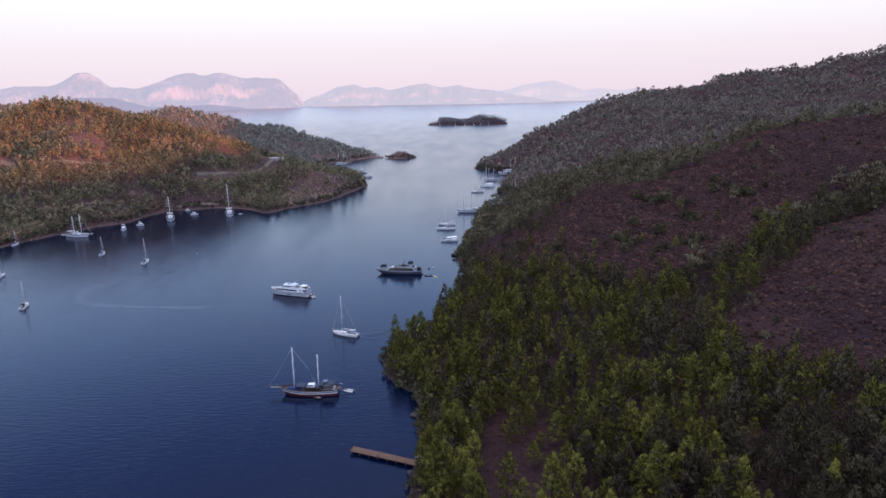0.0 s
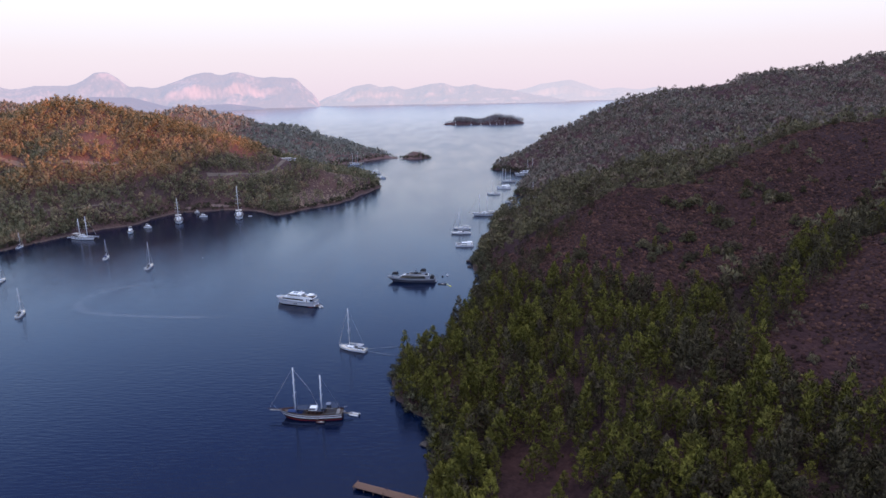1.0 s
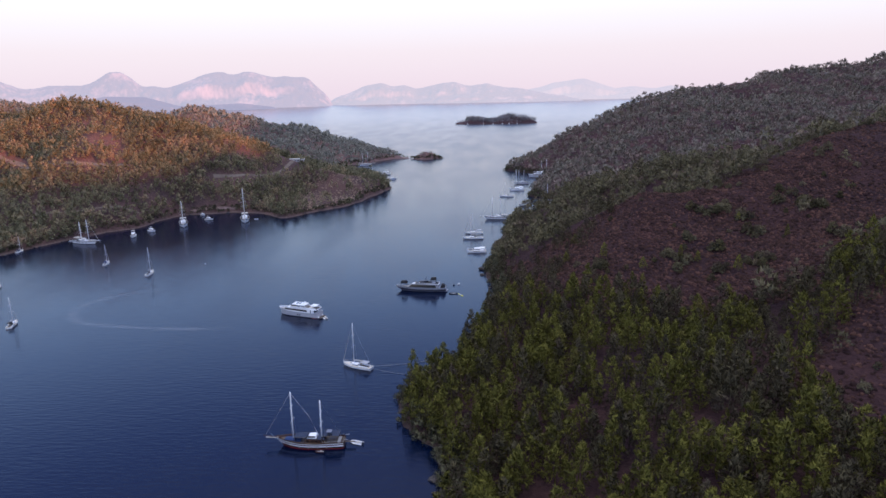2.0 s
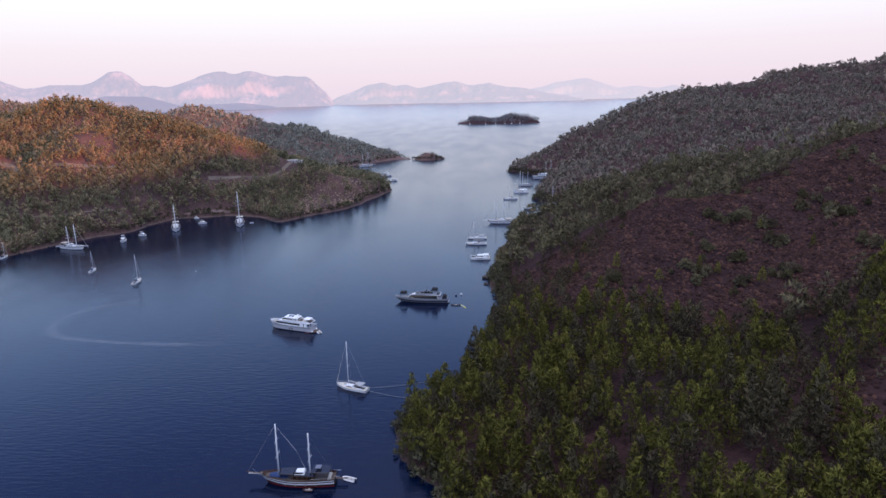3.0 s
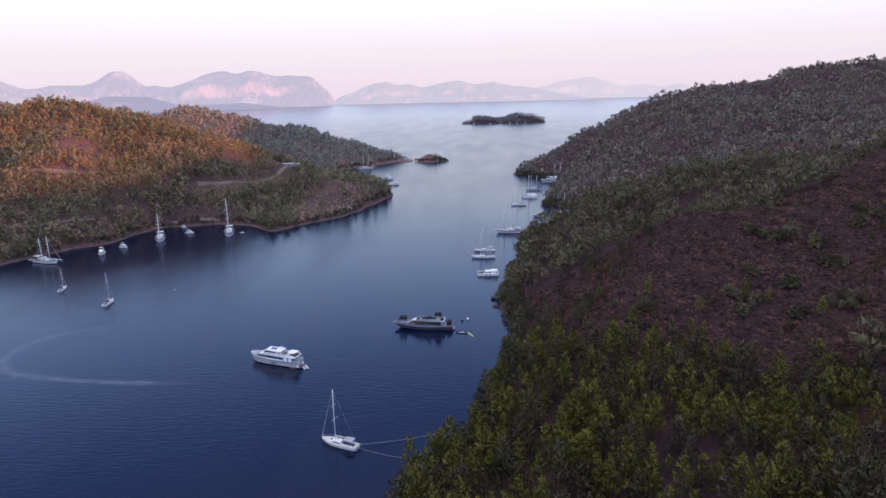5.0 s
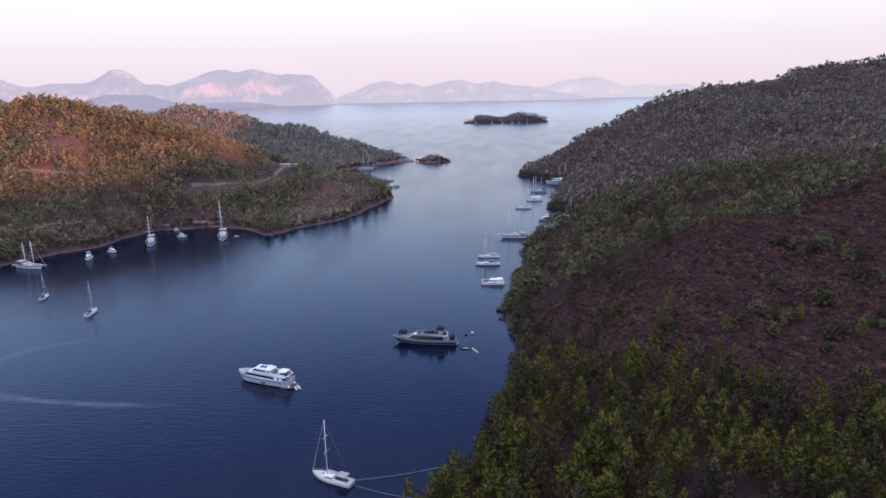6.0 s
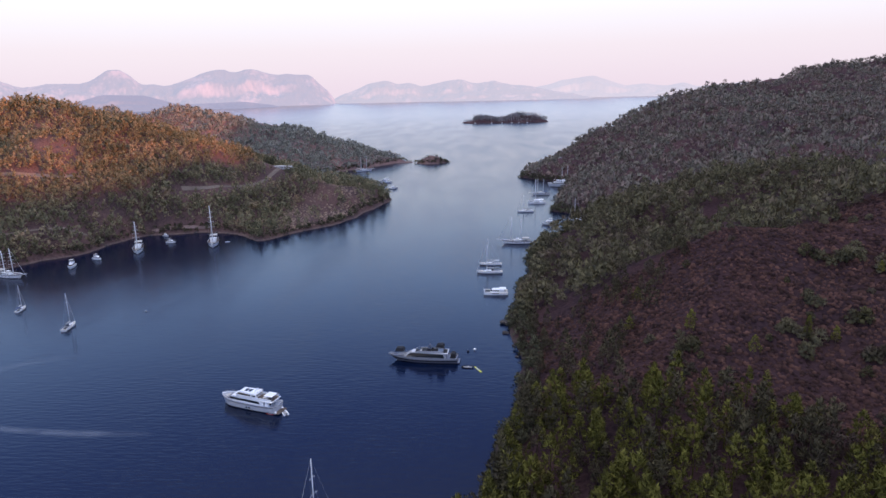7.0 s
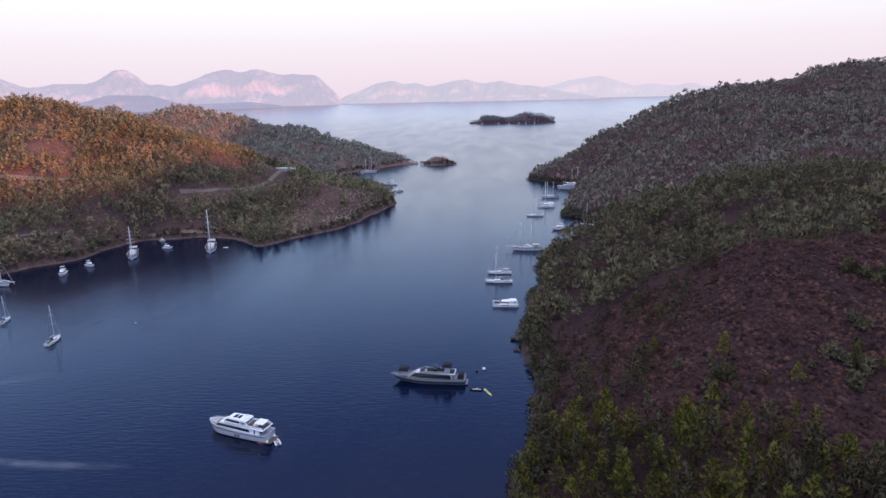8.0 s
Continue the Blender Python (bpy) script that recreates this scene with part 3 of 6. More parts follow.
def tube(points, radii, sides=6):
    v, f, nrm = [], [], []
    for p, r in zip(points, radii):
        for k in range(sides):
            a = 2 * math.pi * k / sides
            v.append((p[0] + r * math.cos(a), p[1] + r * math.sin(a), p[2]))
            nrm.append((math.cos(a), math.sin(a), 0))
    for i in range(len(points) - 1):
        for k in range(sides):
            f.append((i * sides + k, i * sides + (k + 1) % sides, (i + 1) * sides + (k + 1) % sides, (i + 1) * sides + k))
    return np.array(v), tris(np.array(f)), np.array(nrm)


def plant_mesh(name, pieces, mat):
    v, f, nrm = pieces
    return mesh_of(name, v, f, mat, normals=nrm)


def trunk(rng, height, lean):
    zs = np.linspace(-0.6, height * 0.9, 6)
    pts = [(lean * (z / height) ** 2 + rng.uniform(-0.08, 0.08), rng.uniform(-0.1, 0.1), z) for z in zs]
    pieces = [tube(pts, np.linspace(0.26, 0.06, 6) * height / 13)]
    for _ in range(6):
        z, a = height * rng.uniform(0.32, 0.75), rng.uniform(0, 6.28)
        ln = height * rng.uniform(0.12, 0.2)
        pieces.append(tube([(0, 0, z), (ln * 0.6 * math.cos(a), ln * 0.6 * math.sin(a), z + ln * 0.2), (ln * math.cos(a), ln * math.sin(a), z + ln * 0.5)], (0.09, 0.06, 0.03), 4))
    return stack(pieces)


GROVE = [(-32, 60), (-32, 330), (20, 347), (40, 337), (64, 324), (86, 310), (112, 302), (140, 300), (168, 317), (211, 333), (262, 362), (264, 340), (209, 309), (177, 291), (150, 265), (122, 252), (110, 232), (112, 202), (150, 190), (205, 172), (205, 90), (125, 60)]
BARE = [[(42, 338), (46, 362), (60, 385), (80, 405), (102, 411), (124, 410), (150, 412), (170, 421), (197, 432), (237, 459), (256, 470), (300, 468), (345, 440), (300, 400), (245, 372), (210, 348), (175, 328), (140, 308), (105, 302), (86, 310), (64, 324), (40, 337)],
        [(114, 202), (114, 235), (124, 250), (154, 268), (184, 298), (215, 312), (260, 335), (340, 355), (430, 300), (330, 130), (205, 176), (150, 190)]]


TRACK = [(-216, 828), (-218, 806), (-222, 782), (-232, 762), (-242, 738), (-252, 716), (-272, 700)]
LOW_TRACK = [(-385, 575), (-352, 584), (-322, 597), (-309, 610)]
UPPER_LANE = [(-350, 676), (-364, 661), (-382, 655), (-410, 651), (-440, 664), (-480, 702), (-520, 720)]
BEACH = [(-280, 653), (-270, 656), (-258, 659), (-246, 662), (-236, 664)]
HOUSE_SITE = [(-234, 836), (-212, 838)]


def wooded(x, y):
    """How densely trees stand, 0 to 1."""
    w = np.ones(np.shape(x))
    for poly in BARE:
        w = np.minimum(w, np.clip(0.5 - (inside_distance(x, y, poly) + 6 * fbm(x, y, 22, 3, 51)) / 6, 0.012, 1))
    near_slope = (inside_distance(x, y, GROVE) < 0) & (y > 250) & (y < 620) & (x > -60)
    w = np.where(near_slope, w * np.clip(0.85 + 1.7 * fbm(x, y, 20, 2, 97), 0.12, 1), w)
    behind = (y > 430) & (x > -60)
    w = np.where(behind, w * np.clip(1.2 + 1.0 * fbm(x, y, 38, 3, 63), 0.6, 1), w)
    left = x < -60
    w = np.where((x < 80) & (y > 335) & (y < 430) & ~left, w * np.clip(1.0 + 1.5 * fbm(x, y, 24, 2, 67), 0.3, 1), w)
    w = np.where(left, w * np.clip(1.4 + 1.2 * fbm(x, y, 45, 3, 61), 0.5, 1), w)
    cape = np.exp(-(((x + 138) / 46) ** 2 + ((y - 715) / 85) ** 2))
    w = np.where(left, w * np.clip(1 - 1.35 * cape, 0.10, 1), w)
    for bx, by, rx, ry, thin in ((-398, 703, 30, 26, 0.9), (-440, 765, 36, 28, 0.7), (-262, 780, 26, 22, 0.6), (-300, 640, 22, 14, 0.5)):
        w = np.where(left, w * (1 - thin * np.exp(-(((x - bx) / rx) ** 2 + ((y - by) / ry) ** 2))), w)
    w = np.where((x > -128) & (x < -90) & (y > 1120) & (y < 1190), 0, w)
    for lane, half, below in ((TRACK, 8.5, 6.0), (LOW_TRACK, 4.0, 0.0), (UPPER_LANE, 6.0, 0.0), (HOUSE_SITE, 18.0, 8.0), (BEACH, 5.0, 0.0)):
        for a, b in zip(lane, lane[1:]):
            w = np.where(seg_near(x - 0.3 * below, y + below, a, b)[0] < half, 0, w)
    return w


def scatter(rng, x0, x1, y0, y1, step, shore=2.0):
    nx, ny = int((x1 - x0) / step), int((y1 - y0) / step)
    X, Y = np.meshgrid(np.arange(nx), np.arange(ny))
    X = x0 + (X + rng.uniform(-0.1, 1.1, X.shape)) * step
    Y = y0 + (Y + rng.uniform(-0.1, 1.1, Y.shape)) * step
    X, Y = X.ravel(), Y.ravel()
    ok = shore_distance(X, Y) > shore
    X, Y = X[ok], Y[ok]
    return X, Y


def plant(name, label, category, templates, X, Y, scale, mat, rng, sink=0.3):
    """One joined mass of plants from a few templates, turned and scaled one by one."""
    Z = land_height(X, Y) - sink
    kind = rng.integers(0, len(templates), len(X))
    pieces = []
    for k, (tv, tf, tn) in enumerate(templates):
        sel = np.where(kind == k)[0]
        if not len(sel):
            continue
        a, s = rng.uniform(0, 6.283, len(sel)), scale[sel][:, None]
        ca, sa = np.cos(a)[:, None], np.sin(a)[:, None]
        vz = s * rng.uniform(0.85, 1.2, (len(sel), 1))
        v = np.stack([(tv[None, :, 0] * ca - tv[None, :, 1] * sa) * s + X[sel][:, None], (tv[None, :, 0] * sa + tv[None, :, 1] * ca) * s + Y[sel][:, None], tv[None, :, 2] * vz + Z[sel][:, None]], -1)
        nrm = np.stack([tn[None, :, 0] * ca - tn[None, :, 1] * sa, tn[None, :, 0] * sa + tn[None, :, 1] * ca, np.repeat(tn[None, :, 2], len(sel), 0)], -1)
        f = tf[None] + (np.arange(len(sel)) * len(tv))[:, None, None]
        pieces.append((v.reshape(-1, 3), f.reshape(-1, 3), nrm.reshape(-1, 3)))
    return tagged(new(name, plant_mesh(name, stack(pieces), mat)), label, category, kind="stuff")


rng = np.random.default_rng(7)
X, Y = scatter(rng, -32, 265, 118, 365, 5.0, 1.8)
keep = (inside_distance(X, Y, GROVE) > 0) & (rng.uniform(0, 1, len(X)) < np.clip(wooded(X, Y) * (0.95 + 0.5 * fbm(X, Y, 18, 2, 91)), 0, 0.95))
clearing = np.exp(-((((X - 21) / 15) ** 2 + ((Y - 163) / 34) ** 2) ** 2))
keep &= rng.uniform(0, 1, len(X)) > 0.94 * clearing
X, Y = X[keep], Y[keep]
order = np.argsort(Y + 0.25 * X)
near, rest = order[:300], order[300:]
PINES = []
for k in range(8):
    r = np.random.default_rng(100 + k)
    height, radius = r.uniform(11, 14.5), r.uniform(3.2, 4.4)
    needles = M_DARK_PINE if k in (2, 5, 7) else M_PINE
    PINES.append((plant_mesh("trunk", trunk(r, height, r.uniform(-0.8, 0.8)), M_BARK),
                  plant_mesh("crown", crown(r, height, radius * 1.05, 58, 0.72, r.uniform(0.14, 0.28), r.uniform(0.55, 0.85), 0.62, 1.35, 27, 0.68, 0.18, splay=0.6), needles)))
for n, i in enumerate(near):
    # dark trees grow commoner to the right, imitating corner vignetting
    low_tone = rng.uniform(0, 1) < np.clip(0.18 + (X[i] - 25) / 120, 0.06, 0.8)
    tr, cr = PINES[int(rng.choice((2, 5, 7) if low_tone else (0, 1, 3, 4, 6)))]
    tree = new("pine_tree")
    s = rng.choice((0.55, 0.8, 1.0, 1.0, 1.2)) * rng.uniform(0.88, 1.1)
    tree.matrix_world = pose(X[i], Y[i], float(land_height(X[i:i + 1], Y[i:i + 1])[0]) - 0.1, rng.uniform(-7, 7), rng.uniform(-7, 7), rng.uniform(0, 360)) @ Matrix.Diagonal((s, s, s * rng.uniform(0.9, 1.1), 1))
    tagged(tree, "tall green pine tree with an upright ragged crown", "pine tree", "pines of the grove by the water")
    for nm, me in (("trunk", tr), ("crown", cr)):
        o = new(nm, me)
        o.parent = tree
for px, py, ps in ((68, 352, 0.62), (104, 345, 0.55), (111, 341, 0.45), (60, 393, 0.5), (52, 372, 0.55), (142, 372, 0.42), (84, 338, 0.5), (158, 352, 0.5), (126, 330, 0.6)):
    tree = new("pine_tree")
    tree.matrix_world = pose(px, py, float(land_height(np.array([px]), np.array([py]))[0]) - 0.1, 0, 0, 37 * px) @ Matrix.Diagonal((ps, ps, ps, 1))
    tagged(tree, "young green pine tree alone on a bare slope", "pine tree", "young pines on the bare slope")
    for nm, me in zip(("trunk", "crown"), PINES[(0, 3, 6)[px % 3]]):
        o = new(nm, me)
        o.parent = tree
mids = []
for k in range(8):
    r = np.random.default_rng(200 + k)
    h = r.uniform(9.5, 14)
    mids.append(stack([tube([(0, 0, -0.6), (0, 0, h * 0.6)], (0.2, 0.12), 4), crown(r, h, r.uniform(3.1, 4.1), 28, 0.95, r.uniform(0.10, 0.22), r.uniform(0.65, 0.95), 0.65, 1.35, 17, 0.9, 0.21, splay=0.55)]))
# tone varies by patch; the rightward darkening is painted-in vignetting
dim = rng.uniform(0, 1, len(rest)) < np.clip(0.32 + (X[rest] - 40) / 260 + 0.8 * fbm(X[rest], Y[rest], 12, 2, 95), 0.08, 0.85)
for sel, needles, label in ((rest[~dim], M_PINE, "dense grove of bright green pines by the water"), (rest[dim], M_DARK_PINE, "dark green pines scattered through a grove")):
    plant("pine_grove", label, "pine grove", mids, X[sel], Y[sel], rng.choice((0.55, 0.8, 1.0, 1.15), len(sel)) * rng.uniform(0.85, 1.12, len(sel)), needles, rng)

# woods on the slopes behind the bare knoll and on the far side of the bay
fars, slopes, shrubs, cheap = [], [], [], []
for k in range(12):
    r = np.random.default_rng(300 + k)
    h = r.uniform(6.5, 11.0)
    fars.append(crown(r, h, r.uniform(2.1, 3.1), 5, 1.5, 0.15, r.uniform(0.6, 0.9), 0.9, 1.25, 14, 1.35, 0.29, lift=0.8))
    cheap.append(crown(r, r.uniform(4.5, 7.0), 1.6, 2, 2.7, 0.35, 0.4, 2.0, r.uniform(0.55, 0.85), 11, 2.0, 0.33, lift=1.1))
for k in range(12):
    r = np.random.default_rng(350 + k)
    slopes.append(crown(r, r.uniform(7.0, 11.0), r.uniform(3.0, 4.6), 7, 2.1, 0.28, r.uniform(0.35, 0.75), 1.6, 0.52, 18, 1.35, 0.26, lift=0.6))
for k in range(6):
    r = np.random.default_rng(400 + k)
    h = r.uniform(2.6, 4.2)
    shrubs.append(plant_mesh("crown", crown(r, h, r.uniform(1.6, 2.6), 16, 0.95, 0.05, 0.35, 0.9, 0.9, 22, 0.6, 0.18, core=0.5), (M_WOODS, M_BUSH)[k % 2]))


def woods(seed, x0, x1, y0, y1, step, cut, label, kinds, shore=1.0, mat=None, size=1.0, sizes=(0.5, 0.85, 1.0, 1.45)):
    r = np.random.default_rng(seed)
    X, Y = scatter(r, x0, x1, y0, y1, step, shore)
    keep = (r.uniform(0, 1, len(X)) < wooded(X, Y)) & cut(X, Y)
    X, Y = X[keep], Y[keep]
    plant("woodland", label, "woodland", kinds, X, Y, r.uniform(0.65, 1.2, len(X)) * r.choice(sizes, len(X)) * size, mat or M_WOODS, r, 0.4)


def off_grove(x, y):
    return (inside_distance(x, y, GROVE) < 0) & ((y > 330) | (x > 100))


woods(1, -20, 520, 240, 720, 5.4, lambda x, y: off_grove(x, y) & (x < 0.78 * y) & ((x > 88) | (y > 430)), "dense dark green woodland on a slope above the bay", slopes, sizes=(0.45, 0.75, 1.0, 1.45))
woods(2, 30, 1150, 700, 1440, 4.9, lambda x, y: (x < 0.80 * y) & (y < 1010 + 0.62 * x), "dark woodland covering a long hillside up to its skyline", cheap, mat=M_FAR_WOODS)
woods(3, -660, -90, 480, 960, 4.4, lambda x, y: (x > -0.80 * y) & ((y < 885) | (x > -340)), "pine woodland on a hill across the bay", fars, mat=M_DRY_HAZED_WOODS, size=1.08, sizes=(0.6, 0.85, 1.0, 1.15))
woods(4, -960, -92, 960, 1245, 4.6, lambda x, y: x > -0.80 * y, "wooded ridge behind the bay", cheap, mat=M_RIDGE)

woods(5, -20, 150, -40, 120, 5.4, lambda x, y: x > -30, "pine woodland covering the near slope", fars, mat=M_PINE, sizes=(0.8, 1.0, 1.2, 1.4))
woods(6, 0, 90, 336, 430, 6.4, lambda x, y: (inside_distance(x, y, GROVE) < 0) & (x < 88), "dark pines between a bare knoll and the water", mids, mat=M_DARK_PINE, sizes=(0.5, 0.65, 0.8, 0.95))

# single umbrella pines standing out along the skyline
UMBRELLAS = []
for k in range(4):
    q = np.random.default_rng(620 + k)
    h = q.uniform(10, 12.5)
    UMBRELLAS.append((plant_mesh("trunk", trunk(q, h, q.uniform(-1, 1)), M_BARK), plant_mesh("crown", crown(q, h, q.uniform(3.0, 4.2), 14, 1.5, 0.68, 0.3, 1.6, 0.5, 12, 0.8, 0.2), M_WOODS)))


def umbrella_pine(px, py, s, k):
    tree = new("umbrella_pine")
    tree.matrix_world = pose(px, py, float(land_height(np.array([px]), np.array([py]))[0]) - 0.2, 0, 0, 57 * k) @ Matrix.Diagonal((s, s, s, 1))
    tagged(tree, "umbrella pine with a flat dark crown on a bare trunk", "pine tree", "umbrella pines along the skyline")
    for nm, me in zip(("trunk", "crown"), UMBRELLAS[k % 4]):
        o = new(nm, me)
        o.parent = tree


r = np.random.default_rng(31)
crest = [(150, 1045), (209, 1077), (299, 1114), (382, 1206), (520, 1330), (645, 1330), (740, 1380), (860, 1395)]
for (ax, ay), (bx, by) in zip(crest, crest[1:]):
    for i in range(int(math.hypot(bx - ax, by - ay) / 13)):
        t = r.uniform(0, 1)
        umbrella_pine(ax + (bx - ax) * t + r.uniform(-8, 8), ay + (by - ay) * t + r.uniform(-8, 8), r.uniform(0.75, 1.4), int(r.integers(0, 4)))
umbrella_pine(-21.0, 258.0, 1.0, 1)

# dense bushes hanging over the water's edge
r = np.random.default_rng(77)
low = []
for k in range(6):
    q = np.random.default_rng(450 + k)
    h = q.uniform(2.0, 3.6)
    low.append(crown(q, h, q.uniform(1.3, 2.1), 4, 1.3, 0.05, 0.35, 0.9, 0.9, 18, 1.0, 0.22))
for x0, x1, y0, y1, step, depth, label in ((-40, 130, 90, 1010, 2.6, 9, "dark bushes overhanging the rocky shore"), (-370, -40, 470, 1190, 3.4, 7, "low bushes along the far shore")):
    X, Y = scatter(r, x0, x1, y0, y1, step, -1.2)
    d = shore_distance(X, Y)
    keep = (d < depth) & ((d > 0.1 + 1.6 * (vnoise(X / 14, Y / 14, 44) + 0.5)) | (X > -60)) & (r.uniform(0, 1, len(X)) < 0.85) & ~((np.abs(Y - 176) < 6) & (X < 0))
    X, Y = X[keep], Y[keep]
    plant("shore_scrub", label, "bushes", low, X, Y, r.uniform(0.7, 1.3, len(X)), M_SHORE, r, 0.4)

X, Y = scatter(r, -92, -45, 1138, 1182, 2.6, 0.5)
plant("shore_scrub", "low wind-bent scrub on a rocky islet", "bushes", low, X, Y, r.uniform(0.2, 0.65, len(X)), M_SHORE, r, 0.3)

# dry scrub on the bare slopes
r = np.random.default_rng(9)
X, Y = scatter(r, 8, 345, 170, 480, 1.6, 3)
knoll = scatter(r, 40, 215, 300, 425, 1.7, 3)
X, Y = np.concatenate([X, knoll[0]]), np.concatenate([Y, knoll[1]])
keep = ((np.maximum(inside_distance(X, Y, BARE[0]), inside_distance(X, Y, BARE[1])) > -9) | ((X < 90) & (Y > 332) & (Y < 425))) & (X < 0.95 * Y) & (r.uniform(0, 1, len(X)) < np.clip(0.9 + 0.9 * fbm(X, Y, 14, 3, 71), 0.4, 1))
X, Y = X[keep], Y[keep]
tiny = []
for k in range(9):
    q = np.random.default_rng(500 + k)
    tiny.append(caps(q, np.array([(0, 0, 0.08)]), np.array([(1, 1, q.uniform(0.7, 1.0))]) * q.uniform(0.5, 0.9), np.array([(0.0, 0.0, 1.0)]), np.array((0, 0, -1.5)), 0.42, 0.3))
plant("dry_scrub", "low reddish-brown dry scrub on a bare slope", "scrub", tiny, X, Y, r.uniform(0.6, 1.35, len(X)), M_SCRUB, r, 0.05)
X, Y = scatter(r, -200, -95, 640, 850, 2.6, 3)
keep = (np.exp(-(((X + 138) / 46) ** 2 + ((Y - 715) / 85) ** 2)) > 0.3) & (r.uniform(0, 1, len(X)) < np.clip(0.6 + 1.2 * fbm(X, Y, 16, 3, 73), 0.1, 1))
X, Y = X[keep], Y[keep]
plant("dry_scrub", "tan dry grass and scrub on a low cape", "scrub", tiny, X, Y, r.uniform(0.8, 1.7, len(X)), M_STRAW, r, 0.05)

# dark round bushes and clumps over the bare slopes
r = np.random.default_rng(21)
CLUMPS = [(124, 386), (130, 379), (139, 381), (146, 373), (172, 390), (165, 381), (176, 374), (182, 373), (111, 360), (124, 349), (146, 363), (140, 338),
          (104, 344), (98, 348), (207, 420), (256, 463), (226, 367), (217, 357), (103, 339), (66, 343), (59, 335), (120, 333), (139, 338), (181, 344)]
spots = []
for cx, cy in CLUMPS:
    spots += [(cx + r.normal(0, 2.6), cy + r.normal(0, 2.6), r.uniform(0.75, 1.5)) for _ in range(int(r.integers(3, 6)))]
X, Y = scatter(r, 40, 330, 210, 500, 12, 6)
bare = np.maximum(inside_distance(X, Y, BARE[0]), inside_distance(X, Y, BARE[1]))
keep = (bare > 3) & (X < 0.85 * Y) & (r.uniform(0, 1, len(X)) < 0.22)
spots += [(bx, by, r.uniform(0.5, 1.0)) for bx, by in zip(X[keep], Y[keep])]
for bx, by, s in spots:
    o = new("bush", shrubs[int(r.integers(0, 6))])
    o.matrix_world = pose(bx, by, float(land_height(np.array([bx]), np.array([by]))[0]) - 0.3, 0, 0, r.uniform(0, 360)) @ Matrix.Diagonal((s, s, s, 1))
    tagged(o, "dark green bush on a dry slope", "bush", "bushes on the bare slope")


# ---- boats ----
M_WHITE = material("white_gelcoat", (0.93, 0.93, 0.93), 0.3, grain=1.2, amount=0.07)
M_PEARL = material("pearl_grey_gelcoat", (0.62, 0.62, 0.64), 0.3, grain=1.2, amount=0.1)
M_SLATE = material("slate_grey_paint", (0.20, 0.21, 0.26), 0.3, grain=1.0, amount=0.2)
M_CREAM = material("cream_paint", (0.70, 0.64, 0.54), 0.4, grain=1.0, amount=0.15)
M_GREY = material("pale_grey_paint", (0.42, 0.42, 0.44), 0.3, grain=1.0, amount=0.15)
M_ASH = material("ash_grey_paint", (0.145, 0.145, 0.165), 0.3, grain=1.0, amount=0.15)
M_NAVY = material("dark_hull_paint", (0.018, 0.021, 0.038), 0.25, grain=1.0, amount=0.3)
M_BLACK = material("black_canvas", (0.018, 0.018, 0.022), 0.8, grain=4.0, amount=0.4)
M_BLUE = material("blue_canvas", (0.030, 0.060, 0.170), 0.85, grain=4.0, amount=0.3)
M_RED = material("red_antifouling", (0.28, 0.025, 0.02), 0.6, grain=2.0, amount=0.3)
M_TEAK = material("teak_deck", (0.14, 0.105, 0.085), 0.7, grain=3.0, amount=0.35)
M_VARNISH = material("varnished_mahogany", (0.095, 0.042, 0.026), 0.35, grain=2.0, amount=0.35)
M_GLASS = material("dark_tinted_glass", (0.012, 0.014, 0.018), 0.06, spec=0.6)
M_STEEL = material("brushed_steel", (0.55, 0.56, 0.58), 0.3, 1.0, grain=3.0, amount=0.1)
M_ALU = material("white_painted_mast", (0.85, 0.85, 0.86), 0.5, grain=2.0, amount=0.1)
M_ROPE = material("mooring_rope", (0.42, 0.42, 0.41), 0.9, grain=8.0, amount=0.3)
M_YELLOW = material("yellow_foam", (0.75, 0.72, 0.06), 0.5, grain=2.0, amount=0.15)
M_MAROON = material("maroon_hull_paint", (0.050, 0.016, 0.016), 0.3, grain=1.0, amount=0.3)
M_SAND = material("pinkish_shingle", (0.24, 0.165, 0.15), 0.95, grain=0.8, amount=0.35, bump=0.3)
M_RUBBER = material("grey_inflatable_rubber", (0.20, 0.20, 0.22), 0.6, grain=3.0, amount=0.2)
M_CUSHION = material("cushion_fabric", (0.55, 0.52, 0.48), 0.9, grain=5.0, amount=0.2)
M_TIMBER = material("weathered_timber", (0.24, 0.14, 0.10), 0.9, grain=4.0, amount=0.45, bump=0.5)
M_STONE = material("shore_rock", (0.10, 0.086, 0.082), 0.95, grain=1.5, amount=0.6, bump=0.8)
M_PLASTER = material("white_plaster", (0.72, 0.69, 0.66), 0.9, grain=1.5, amount=0.25)
M_TRACK = material("pale_dirt", (0.19, 0.15, 0.125), 0.95, grain=0.8, amount=0.35, bump=0.4)


